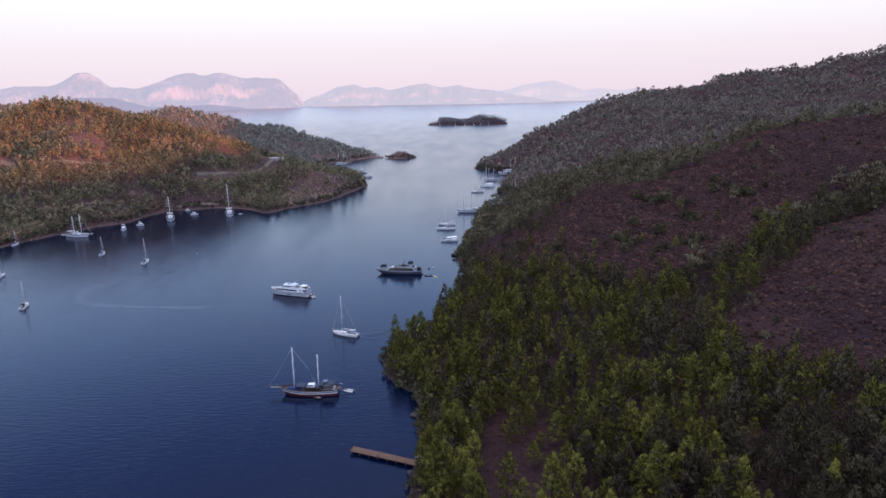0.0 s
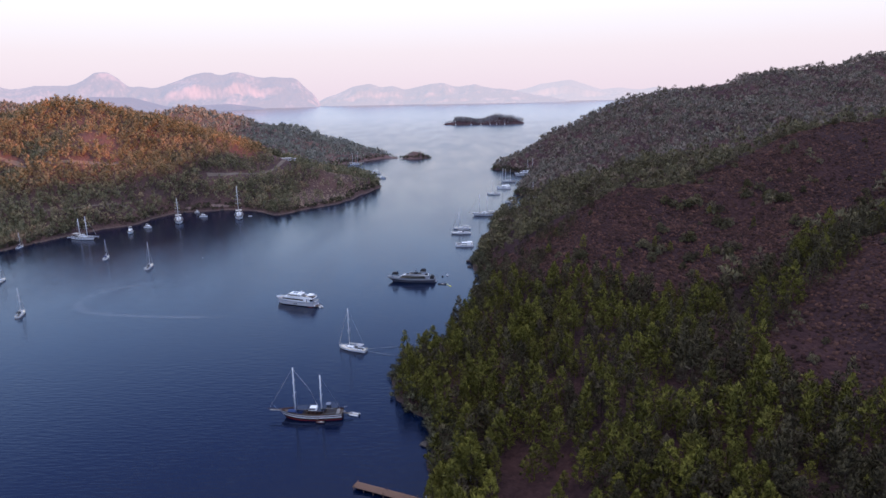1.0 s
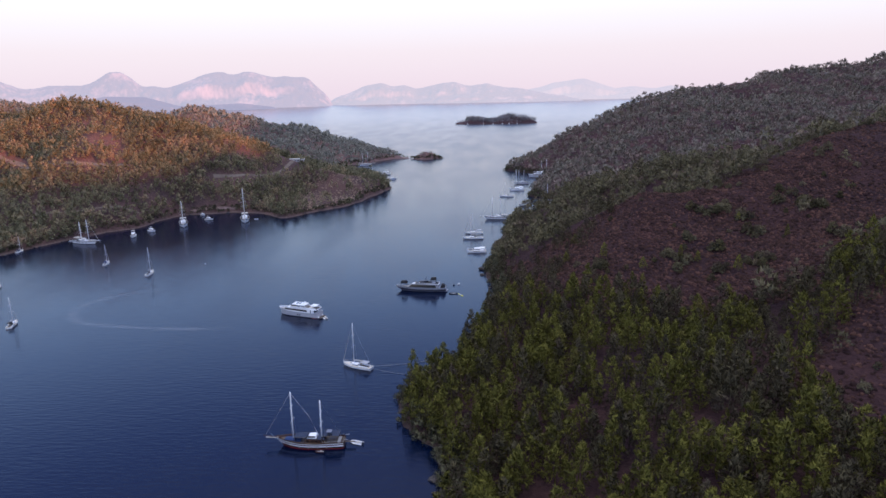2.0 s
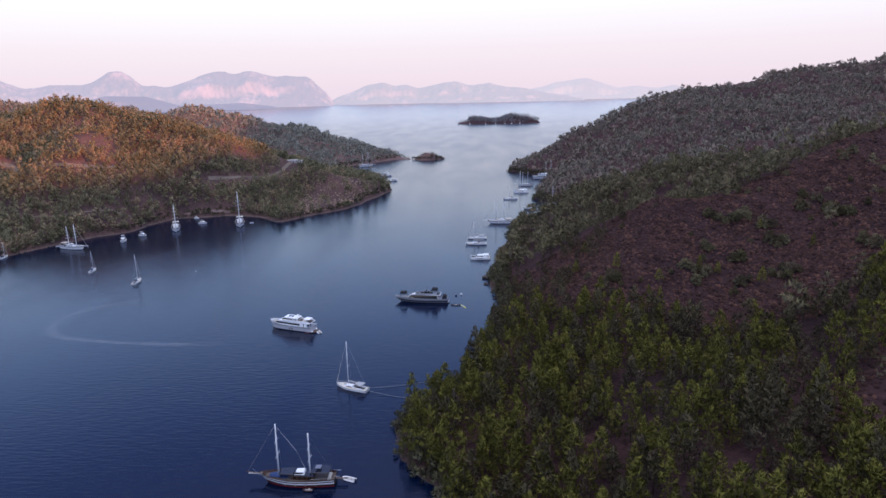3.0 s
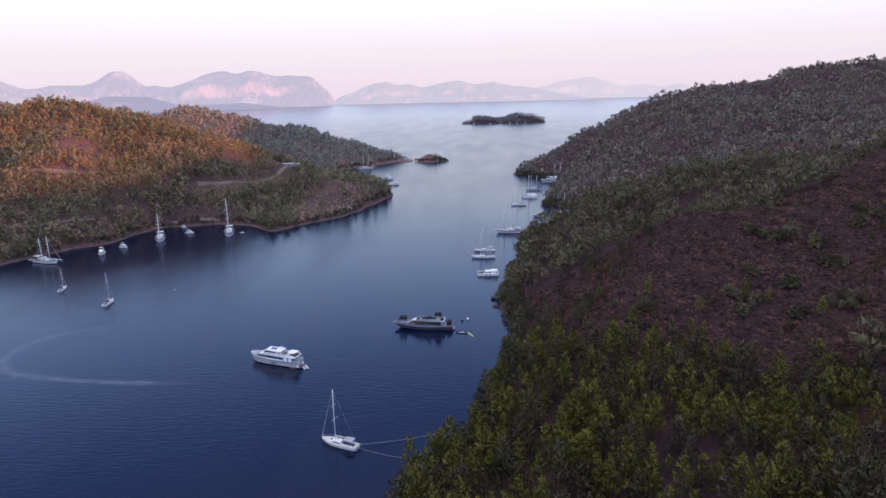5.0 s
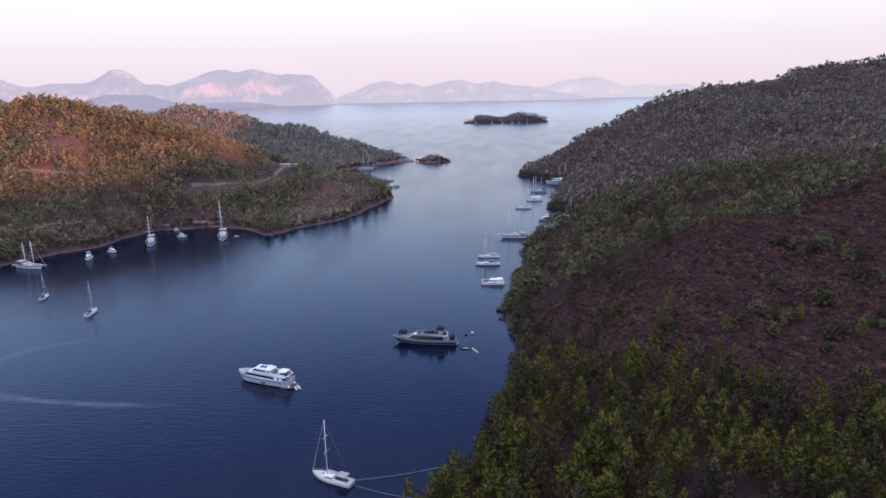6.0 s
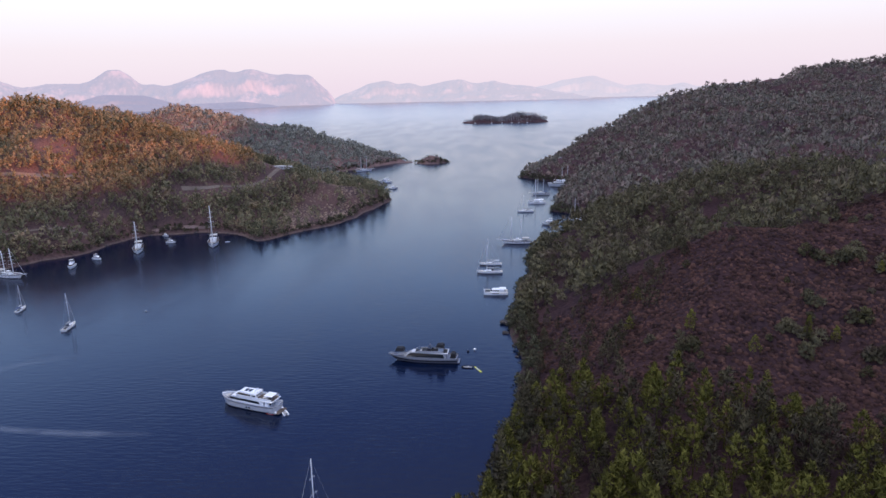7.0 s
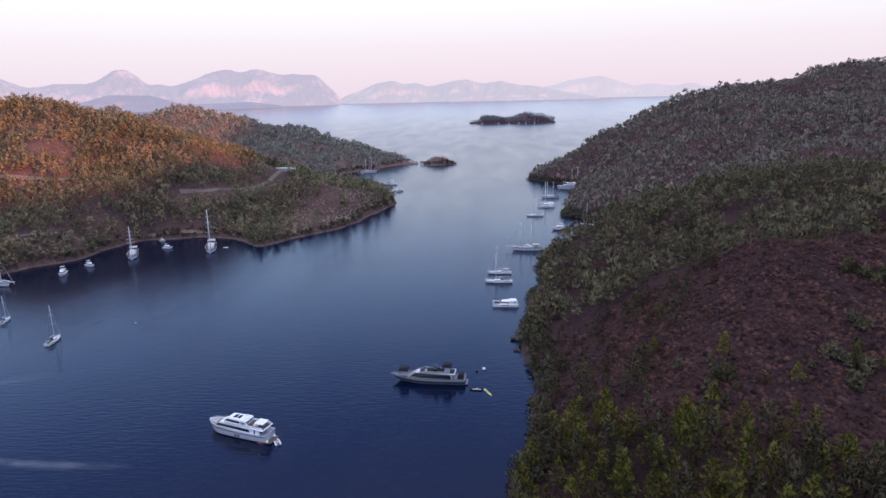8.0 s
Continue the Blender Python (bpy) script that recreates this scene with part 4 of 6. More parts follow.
class Hull:
    """The lines of a hull, stern at -L/2, bow at +L/2, waterline at z = 0."""

    def __init__(self, L, B, bow, stern, transom=0.75, draft=0.5, rake=0.06, full=2.3):
        self.full = full
        self.L, self.B, self.bow, self.stern, self.transom, self.draft, self.rake = L, B, bow, stern, transom, draft, rake

    def half(self, s):
        aft = self.transom + (1 - self.transom) * min(1, s / 0.4) ** 0.8
        fore = 1 - max(0, (s - 0.5) / 0.5) ** self.full
        return max(0.02, self.B / 2 * aft * fore)

    def edge(self, s):
        return self.stern + (self.bow - self.stern) * s ** 2.0 - 0.12 * self.stern * math.sin(math.pi * s)

    def point(self, s, f, off=0.0):
        """f: -1 keel, 0 waterline, 1 deck edge."""
        z = self.edge(s) * f if f >= 0 else self.draft * f
        w = self.half(s) * (0.86 + 0.14 * max(f, 0)) if f >= 0 else self.half(s) * 0.86 * (1 + f) ** 0.5
        x = -self.L / 2 + self.L * s * (1 - self.rake * (1 - max(f, 0)))
        return x, w + off, z

    def band(self, f0, f1, off, n=14, steps=4):
        bm = bmesh.new()
        for side in (1, -1):
            rows = []
            for i in range(n + 1):
                row = []
                for k in range(steps + 1):
                    x, w, z = self.point(i / n, f0 + (f1 - f0) * k / steps, off)
                    row.append(bm.verts.new((x, side * w, z)))
                rows.append(row)
            for i in range(n):
                for k in range(steps):
                    q = [rows[i][k], rows[i + 1][k], rows[i + 1][k + 1], rows[i][k + 1]]
                    bm.faces.new(q if side < 0 else q[::-1])
        return bm

    def shell(self):
        bm = self.band(-1, 1, 0, 18, 7)
        cols = []
        for k in range(8):
            f = -1 + 2 * k / 7
            x, w, z = self.point(0, f)
            cols.append((bm.verts.new((x, w, z)), bm.verts.new((x, -w, z))))
        for a, b in zip(cols, cols[1:]):
            bm.faces.new((a[0], a[1], b[1], b[0]))
        bmesh.ops.remove_doubles(bm, verts=bm.verts, dist=0.01)
        bmesh.ops.recalc_face_normals(bm, faces=bm.faces)
        return bm

    def deck(self, drop=0.12, s0=0.0, s1=1.0, inset=0.06, n=14):
        bm = bmesh.new()
        pairs = []
        for i in range(n + 1):
            s = s0 + (s1 - s0) * i / n
            x, w, z = self.point(s, 1)
            w = max(0.01, w - inset)
            pairs.append((bm.verts.new((x, w, z - drop)), bm.verts.new((x, -w, z - drop))))
        for a, b in zip(pairs, pairs[1:]):
            bm.faces.new((a[0], a[1], b[1], b[0]))
        return bm


def slab(x0, x1, w0, w1, z0, z1, front=0.0, back=0.0, side=0.0, bevel=0.06, y=0.0):
    """A block with raked front, back and sides: w0 its width aft, w1 its width forward."""
    bm = bmesh.new()
    lo = [(x0, y - w0 / 2), (x1, y - w1 / 2), (x1, y + w1 / 2), (x0, y + w0 / 2)]
    hi = [(x0 + back, y - w0 / 2 + side), (x1 - front, y - w1 / 2 + side), (x1 - front, y + w1 / 2 - side), (x0 + back, y + w0 / 2 - side)]
    a = [bm.verts.new((*p, z0)) for p in lo]
    b = [bm.verts.new((*p, z1)) for p in hi]
    bm.faces.new(a[::-1])
    bm.faces.new(b)
    for i in range(4):
        bm.faces.new((a[i], a[(i + 1) % 4], b[(i + 1) % 4], b[i]))
    if bevel:
        bmesh.ops.bevel(bm, geom=bm.edges[:], offset=bevel, segments=2, affect="EDGES", profile=0.6)
    return bm


def rod(points, r0, r1=None, sides=8):
    """A round bar through points."""
    r1 = r0 if r1 is None else r1
    bm = bmesh.new()
    pts = [Vector(p) for p in points]
    rings = []
    for i, p in enumerate(pts):
        d = (pts[min(i + 1, len(pts) - 1)] - pts[max(i - 1, 0)]).normalized()
        u = d.cross(Vector((0, 0, 1)) if abs(d.z) < 0.9 else Vector((1, 0, 0))).normalized()
        v = d.cross(u)
        r = r0 + (r1 - r0) * i / (len(pts) - 1)
        rings.append([bm.verts.new(p + (u * math.cos(2 * math.pi * k / sides) + v * math.sin(2 * math.pi * k / sides)) * r) for k in range(sides)])
    for a, b in zip(rings, rings[1:]):
        for k in range(sides):
            bm.faces.new((a[k], a[(k + 1) % sides], b[(k + 1) % sides], b[k]))
    bm.faces.new(rings[0][::-1])
    bm.faces.new(rings[-1])
    bmesh.ops.recalc_face_normals(bm, faces=bm.faces)
    return bm


def boat(name, label, x, y, heading, z=0.0):
    """An Empty on the water; heading in degrees, 0 towards +x."""
    ob = new(name)
    ob.matrix_world = pose(x, y, z, 0, 0, heading)
    return tagged(ob, label, "boat")


def add_hull(b, h, mat, trim=None, deck=None, stripe=None, boot=None):
    hull = part("hull", h.shell(), mat, b, smooth=True)
    part("deck", h.deck(), deck or M_TEAK, b)
    if trim:
        part("rub_rail", h.band(0.90, 1.05, 0.03, 14, 1), trim, hull)
    if stripe:
        part("hull_stripe", h.band(0.46, 0.70, 0.015, 14, 1), stripe, hull)
    if boot:
        part("waterline_stripe", h.band(0.0, 0.16, 0.012, 14, 1), boot, hull)
    return hull


def rig(b, x, base, top, r, boom=0.0, spreads=2, fore=None, beam=3.0, aft=None, cover=None, name="mast"):
    """A mast with spreaders, shrouds, boom and stays."""
    m = part(name, rod([(x, 0, base), (x, 0, (base + top) / 2), (x - 0.12, 0, top)], r * 1.6, r * 1.2), M_ALU, b, smooth=True)
    for k in range(spreads):
        zz = base + (top - base) * (0.42 + 0.54 * k / max(2, spreads))
        half = beam * (0.36 - 0.16 * k / max(2, spreads))
        part("spreader", rod([(x - 0.15, -half, zz), (x, 0, zz + 0.06), (x - 0.15, half, zz)], 0.04 + 0.25 * r, sides=5), M_ALU, m)
    for s in (-1, 1):
        part("shroud", rod([(x - 0.3, s * beam * 0.46, base - 0.6), (x - 0.12, s * beam * 0.30, base + (top - base) * 0.45), (x, 0, top - 0.3)], 0.022, sides=4), M_STEEL, m)
    if boom:
        bo = part("boom", rod([(x - 0.15, 0, base + 1.3), (x - boom, 0, base + 1.45)], 0.10, 0.07), M_ALU, m)
        if cover:
            part("sail_cover", rod([(x - 0.2, 0, base + 1.52), (x - boom * 0.5, 0, base + 1.66), (x - boom, 0, base + 1.58)], 0.24, 0.14), cover, bo, "furled sail under a canvas cover")
    if fore:
        part("furled_jib", rod([(fore, 0, base - 0.2), ((fore + x) / 2, 0, (base + top) / 2 - 0.2), (x, 0, top - 0.4)], 0.11, 0.04, 6), M_CUSHION, m, "rolled pale headsail")
    if aft is not None:
        part("backstay", rod([(aft, 0, base - 0.2), (x, 0, top - 0.1)], 0.022, sides=4), M_STEEL, m)
    return m


def railing(b, h, s0, s1, height=0.75, n=9, mat=None):
    """Stanchions and a top rail along both deck edges."""
    for side in (-1, 1):
        pts = []
        for i in range(n + 1):
            x, w, z = h.point(s0 + (s1 - s0) * i / n, 1, -0.08)
            pts.append((x, side * w, z + height))
        r = part("guard_rail", rod(pts, 0.025, sides=4), mat or M_STEEL, b)
        for i in range(0, n + 1, 2):
            p = pts[i]
            part("stanchion", rod([(p[0], p[1], p[2] - height), p], 0.02, sides=4), mat or M_STEEL, r)


def dinghy(name, label, x, y, heading, L=3.4, z=0.0, tube_mat=None):
    """An inflatable tender with an outboard."""
    b = boat(name, label, x, y, heading, z)
    w = L * 0.2
    part("tube", rod([(-L / 2, -w, 0.22), (L * 0.22, -w, 0.22), (L * 0.42, -w * 0.55, 0.28), (L / 2, 0, 0.33), (L * 0.42, w * 0.55, 0.28), (L * 0.22, w, 0.22), (-L / 2, w, 0.22)], 0.21, sides=8), tube_mat or M_RUBBER, b, smooth=True)
    part("floor", slab(-L * 0.45, L * 0.36, w * 1.7, w * 1.2, -0.05, 0.14, bevel=0.02), M_GREY, b)
    part("seat", slab(-L * 0.18, 0.0, w * 1.5, w * 1.5, 0.14, 0.42, bevel=0.03), M_CUSHION, b)
    o = part("outboard", slab(-L * 0.60, -L * 0.46, 0.3, 0.34, 0.30, 0.80, 0.05, 0.03, 0.03, 0.06), M_BLACK, b)
    part("leg", rod([(-L * 0.53, 0, 0.35), (-L * 0.53, 0, -0.2)], 0.07, sides=6), M_BLACK, o)
    return b


def gulet(label, x, y, heading, L=23.0, dark=True, masts=((3.6, 19.5), (-4.2, 16.5)), tarp=None):
    """A wooden two-masted cruising boat with a raised stern and a long bowsprit."""
    b = boat("gulet", label, x, y, heading)
    k = L / 23.0
    h = Hull(L, L * 0.27, 2.9 * k, 2.1 * k, 0.72, 0.8, 0.10)
    hull_mat = M_MAROON if dark else M_WHITE
    add_hull(b, h, hull_mat, M_WHITE if dark else M_VARNISH, M_TEAK, M_WHITE if dark else None, M_RED if dark else M_NAVY)
    part("bulwark", h.band(1.0, 1.20, 0.0, 16, 1), M_VARNISH if dark else M_WHITE, b)
    deckz = 2.0 * k
    c = part("deckhouse", slab(-5.2 * k, 1.9 * k, 3.9 * k, 3.2 * k, deckz - 0.2, deckz + 1.15 * k, 0.5, 0.1, 0.15), M_VARNISH if dark else M_WHITE, b)
    for i in range(4):
        for s in (-1, 1):
            part("window", slab(-4.6 * k + i * 1.55 * k, -3.6 * k + i * 1.55 * k, 0.05, 0.05, deckz + 0.35 * k, deckz + 0.85 * k, bevel=0, y=s * (1.93 - 0.05 * i) * k), M_GLASS, c)
    part("deckhouse_roof", slab(-5.4 * k, 1.7 * k, 4.0 * k, 3.1 * k, deckz + 1.15 * k, deckz + 1.27 * k, 0.2, 0, 0.1, 0.03), M_WHITE if not dark else M_NAVY, c)
    w = part("wheelhouse", slab(-2.4 * k, 0.9 * k, 2.7 * k, 2.4 * k, deckz + 1.27 * k, deckz + 2.2 * k, 0.7, 0.1, 0.25), M_WHITE, b, "white wheelhouse")
    part("windscreen", slab(-2.0 * k, 0.72 * k, 2.5 * k, 2.44 * k, deckz + 1.55 * k, deckz + 2.0 * k, 0.35, 0.05, 0.1, 0.0), M_GLASS, w)
    t = part("awning", slab(-10.2 * k, -4.6 * k, 4.3 * k, 4.5 * k, deckz + 2.55 * k, deckz + 2.68 * k, 0.1, 0.1, 0.2, 0.05), tarp or M_BLUE, b, "canvas sun awning over the aft deck")
    for px in (-9.9, -4.9):
        for s in (-1, 1):
            part("awning_pole", rod([(px * k, s * 1.95 * k, deckz), (px * k, s * 1.95 * k, deckz + 2.57 * k)], 0.04, sides=5), M_STEEL, t)
    part("table", slab(-8.6 * k, -6.6 * k, 1.3 * k, 1.3 * k, deckz + 0.62, deckz + 0.72, bevel=0.02), M_VARNISH, b)
    part("bench", slab(-10.3 * k, -9.4 * k, 3.2 * k, 3.4 * k, deckz - 0.05, deckz + 0.45, bevel=0.05), M_CUSHION, b)
    for i in range(3):
        part("sun_mattress", slab(3.0 * k + i * 0.02, 5.4 * k, 0.75, 0.75, deckz + 0.10, deckz + 0.28, bevel=0.04, y=(i - 1) * 1.0), M_CUSHION if not dark else M_BLUE, b)
    part("bowsprit", rod([(9.6 * k, 0, 2.75 * k), (L / 2 + 4.4 * k, 0, 3.7 * k)], 0.17, 0.09), M_VARNISH if dark else M_WHITE, b)
    part("bowsprit_platform", slab(L / 2 - 0.6 * k, L / 2 + 3.6 * k, 0.9, 0.5, 3.02 * k, 3.10 * k, bevel=0.02), M_CUSHION, b, "pale netted bowsprit platform")
    for i, (mx, top) in enumerate(masts):
        rig(b, mx * k, deckz, top * k, 0.17 * k, boom=6.4 * k if i == 0 else 5.0 * k, spreads=2 if dark else 4, fore=(L / 2 + 3.8 * k) if i == 0 and not dark else None, beam=L * 0.25,
            aft=-L / 2 if i == len(masts) - 1 else None, cover=M_BLUE if dark else M_CUSHION, name="main_mast" if i == 0 else "mizzen_mast")
    if dark:
        (mx, top), (zx, _) = masts
        part("forestay", rod([(L / 2 + 3.8 * k, 0, 3.5 * k), (mx * k, 0, top * k - 0.4)], 0.035, sides=4), M_STEEL, b)
        part("triatic_sail", rod([(mx * k - 0.2, 0, top * k - 0.6), ((mx * 0.4 + zx * 0.6) * k, 0, top * k * 0.45 + 2.0), (zx * k + 1.4 * k, 0, deckz + 2.6 * k)], 0.05, 0.13, 6), M_GREY, b, "furled staysail between the masts")
        part("foredeck_tarp", slab(4.9 * k, 8.6 * k, 3.2 * k, 1.9 * k, deckz + 0.55 * k, deckz + 1.05 * k, 0.3, 0.2, 0.5, 0.06), M_BLUE, b, "blue tarpaulin over the foredeck")
        part("mid_awning", slab(0.9 * k, 5.2 * k, 3.7 * k, 3.4 * k, deckz + 1.75 * k, deckz + 1.86 * k, 0.2, 0.1, 0.3, 0.04), M_NAVY, b, "dark canvas awning amidships")
        for px in (1.2, 4.9):
            for s in (-1, 1):
                part("awning_pole", rod([(px * k, s * 1.6 * k, deckz), (px * k, s * 1.6 * k, deckz + 1.78 * k)], 0.04, sides=5), M_STEEL, b)
        p = part("solar_panel", slab(-7.4 * k, -5.7 * k, 1.9 * k, 1.9 * k, deckz + 3.35 * k, deckz + 3.42 * k, bevel=0.01), M_SLATE, b, "blue-grey solar panel on a stand")
        part("stand", rod([(-6.5 * k, 0, deckz + 2.6 * k), (-6.5 * k, 0, deckz + 3.36 * k)], 0.06, sides=5), M_STEEL, p)
        part("anchor_pole", rod([(L / 2 - 0.4, 1.2, 2.9 * k), (L / 2 + 1.6, 1.5, 5.6 * k)], 0.05, sides=5), M_STEEL, b)
    railing(b, h, 0.02, 0.3, 0.9, 6)
    part("gangway", slab(-L / 2 - 3.6 * k, -L / 2 + 0.2, 0.7, 0.7, 1.5 * k, 1.58 * k, bevel=0.02), M_TEAK, b)
    for s in (-1, 1):
        part("davit", rod([(-L / 2 + 0.3, s * 1.6 * k, 2.1 * k), (-L / 2 - 0.2, s * 1.6 * k, 3.2 * k), (-L / 2 - 1.5 * k, s * 1.6 * k, 3.2 * k)], 0.07, sides=5), M_STEEL, b)
    for s in (-1, 1):
        for i in range(4):
            xx, ww, zz = h.point(0.25 + 0.14 * i, 0.55, 0.16)
            part("fender", rod([(xx, s * ww, zz - 0.4), (xx, s * ww, zz + 0.4)], 0.15, sides=6), M_NAVY if not dark else M_CUSHION, b)
    return b


def sloop(label, x, y, heading, L=14.0, mast=None, canopy=None):
    """A white single-masted cruising yacht."""
    b = boat("sailing_yacht", label, x, y, heading)
    k = L / 14.0
    h = Hull(L, L * 0.30, 1.5 * k, 1.15 * k, 0.82, 0.5, 0.04)
    add_hull(b, h, M_WHITE, None, M_CREAM, None, M_NAVY)
    z = 1.12 * k
    c = part("coachroof", slab(-1.6 * k, 3.6 * k, 2.5 * k, 1.3 * k, z - 0.1, z + 0.55 * k, 1.2 * k, 0.1, 0.25, 0.08), M_WHITE, b)
    for s in (-1, 1):
        part("cabin_window", slab(-1.1 * k, 1.9 * k, 0.06, 0.06, z + 0.10 * k, z + 0.36 * k, 0.5, 0.1, 0, 0, y=s * (1.08 * k)), M_GLASS, c)
    part("hatch", slab(2.6 * k, 3.2 * k, 0.55, 0.55, z + 0.28 * k, z + 0.48 * k, bevel=0.02), M_GLASS, c)
    part("cockpit_well", slab(-5.6 * k, -1.8 * k, 1.5 * k, 1.5 * k, z - 0.10, z - 0.02, bevel=0.0), M_TEAK, b)
    for s in (-1, 1):
        part("cockpit_coaming", slab(-5.8 * k, -1.7 * k, 0.5 * k, 0.45 * k, z - 0.1, z + 0.32 * k, 0.1, 0.1, 0.08, 0.04, y=s * 1.15 * k), M_WHITE, b)
        part("steering_wheel", rod([(-4.9 * k, s * 0.7 * k + 0.4 * math.cos(a * 0.785), z + 0.75 + 0.4 * math.sin(a * 0.785)) for a in range(9)], 0.03, sides=4), M_STEEL, b)
    t = part("bimini", slab(-5.6 * k, -2.3 * k, 2.9 * k, 2.7 * k, z + 1.85 * k, z + 1.97 * k, 0.2, 0.2, 0.3, 0.05), canopy or M_GREY, b, "canvas bimini over the cockpit")
    for px in (-5.3, -2.7):
        for s in (-1, 1):
            part("bimini_pole", rod([(px * k, s * 1.3 * k, z), (px * k, s * 1.2 * k, z + 1.88 * k)], 0.025, sides=4), M_STEEL, t)
    part("sprayhood", slab(-2.1 * k, -0.7 * k, 2.3 * k, 1.9 * k, z + 0.4 * k, z + 1.25 * k, 0.8 * k, 0.05, 0.3, 0.08), canopy or M_GREY, b)
    rig(b, 1.4 * k, z + 0.5 * k, mast or 18.0 * k, 0.085 * k + 0.02, 4.8 * k, 2, L / 2 - 0.2, L * 0.29, -L / 2 + 0.1, M_CUSHION)
    railing(b, h, 0.04, 0.96, 0.62, 10)
    part("pulpit", rod([(L / 2 - 1.1 * k, -0.5, 2.1 * k), (L / 2 - 0.1, 0, 2.15 * k), (L / 2 - 1.1 * k, 0.5, 2.1 * k)], 0.03, sides=4), M_STEEL, b)
    return b


def catamaran(label, x, y, heading, L=14.0, sailing=True):
    """A white cruising catamaran: two hulls, a bridge deck and a wide cabin."""
    b = boat("catamaran", label, x, y, heading)
    k = L / 14.0
    for s in (-1, 1):
        h = Hull(L, 1.7 * k, 1.9 * k, 1.3 * k, 0.85, 0.4, 0.03)
        bm = h.shell()
        bmesh.ops.translate(bm, vec=(0, s * 2.7 * k, 0), verts=bm.verts)
        hull = part("hull", bm, M_WHITE, b, smooth=True)
        bm = h.deck()
        bmesh.ops.translate(bm, vec=(0, s * 2.7 * k, 0), verts=bm.verts)
        part("deck", bm, M_CREAM, hull)
        part("hull_window", slab(-2.0 * k, 2.4 * k, 0.05, 0.05, 0.85 * k, 1.15 * k, 0.4, 0.2, 0, 0, y=s * 3.53 * k), M_GLASS, hull)
    part("bridge_deck", slab(-6.2 * k, 3.0 * k, 5.4 * k, 5.2 * k, 0.85 * k, 1.5 * k, 0.4, 0, 0, 0.06), M_WHITE, b)
    part("trampoline", slab(3.0 * k, 6.2 * k, 4.2 * k, 4.0 * k, 1.36 * k, 1.40 * k, bevel=0), M_BLACK, b)
    part("crossbeam", rod([(6.2 * k, -2.7 * k, 1.55 * k), (6.2 * k, 2.7 * k, 1.55 * k)], 0.12), M_ALU, b)
    c = part("cabin", slab(-2.4 * k, 3.2 * k, 4.8 * k, 3.4 * k, 1.45 * k, 2.7 * k, 1.4 * k, 0.1, 0.35, 0.12), M_WHITE, b)
    part("window_band", slab(-2.0 * k, 3.05 * k, 4.86 * k, 3.5 * k, 1.85 * k, 2.35 * k, 0.55 * k, 0.05, 0.14, 0.0), M_GLASS, c)
    part("cabin_roof", slab(-2.7 * k, 1.6 * k, 4.4 * k, 3.0 * k, 2.66 * k, 2.82 * k, 0.4, 0, 0.15, 0.05), M_WHITE, c)
    t = part("hardtop", slab(-6.0 * k, -2.2 * k, 4.6 * k, 4.6 * k, 3.0 * k, 3.12 * k, 0.1, 0.1, 0.2, 0.05), M_WHITE, b)
    for px in (-5.7, -2.6):
        for s in (-1, 1):
            part("hardtop_post", rod([(px * k, s * 2.0 * k, 1.5 * k), (px * k, s * 2.0 * k, 3.02 * k)], 0.05, sides=5), M_ALU, t)
    part("aft_sofa", slab(-5.9 * k, -5.0 * k, 3.4 * k, 3.4 * k, 1.5 * k, 1.95 * k, bevel=0.05), M_CUSHION, b)
    if sailing:
        rig(b, 0.9 * k, 2.8 * k, 20.0 * k, 0.15 * k, 6.0 * k, 2, 6.2 * k, 5.6 * k, None, M_CUSHION)
    return b


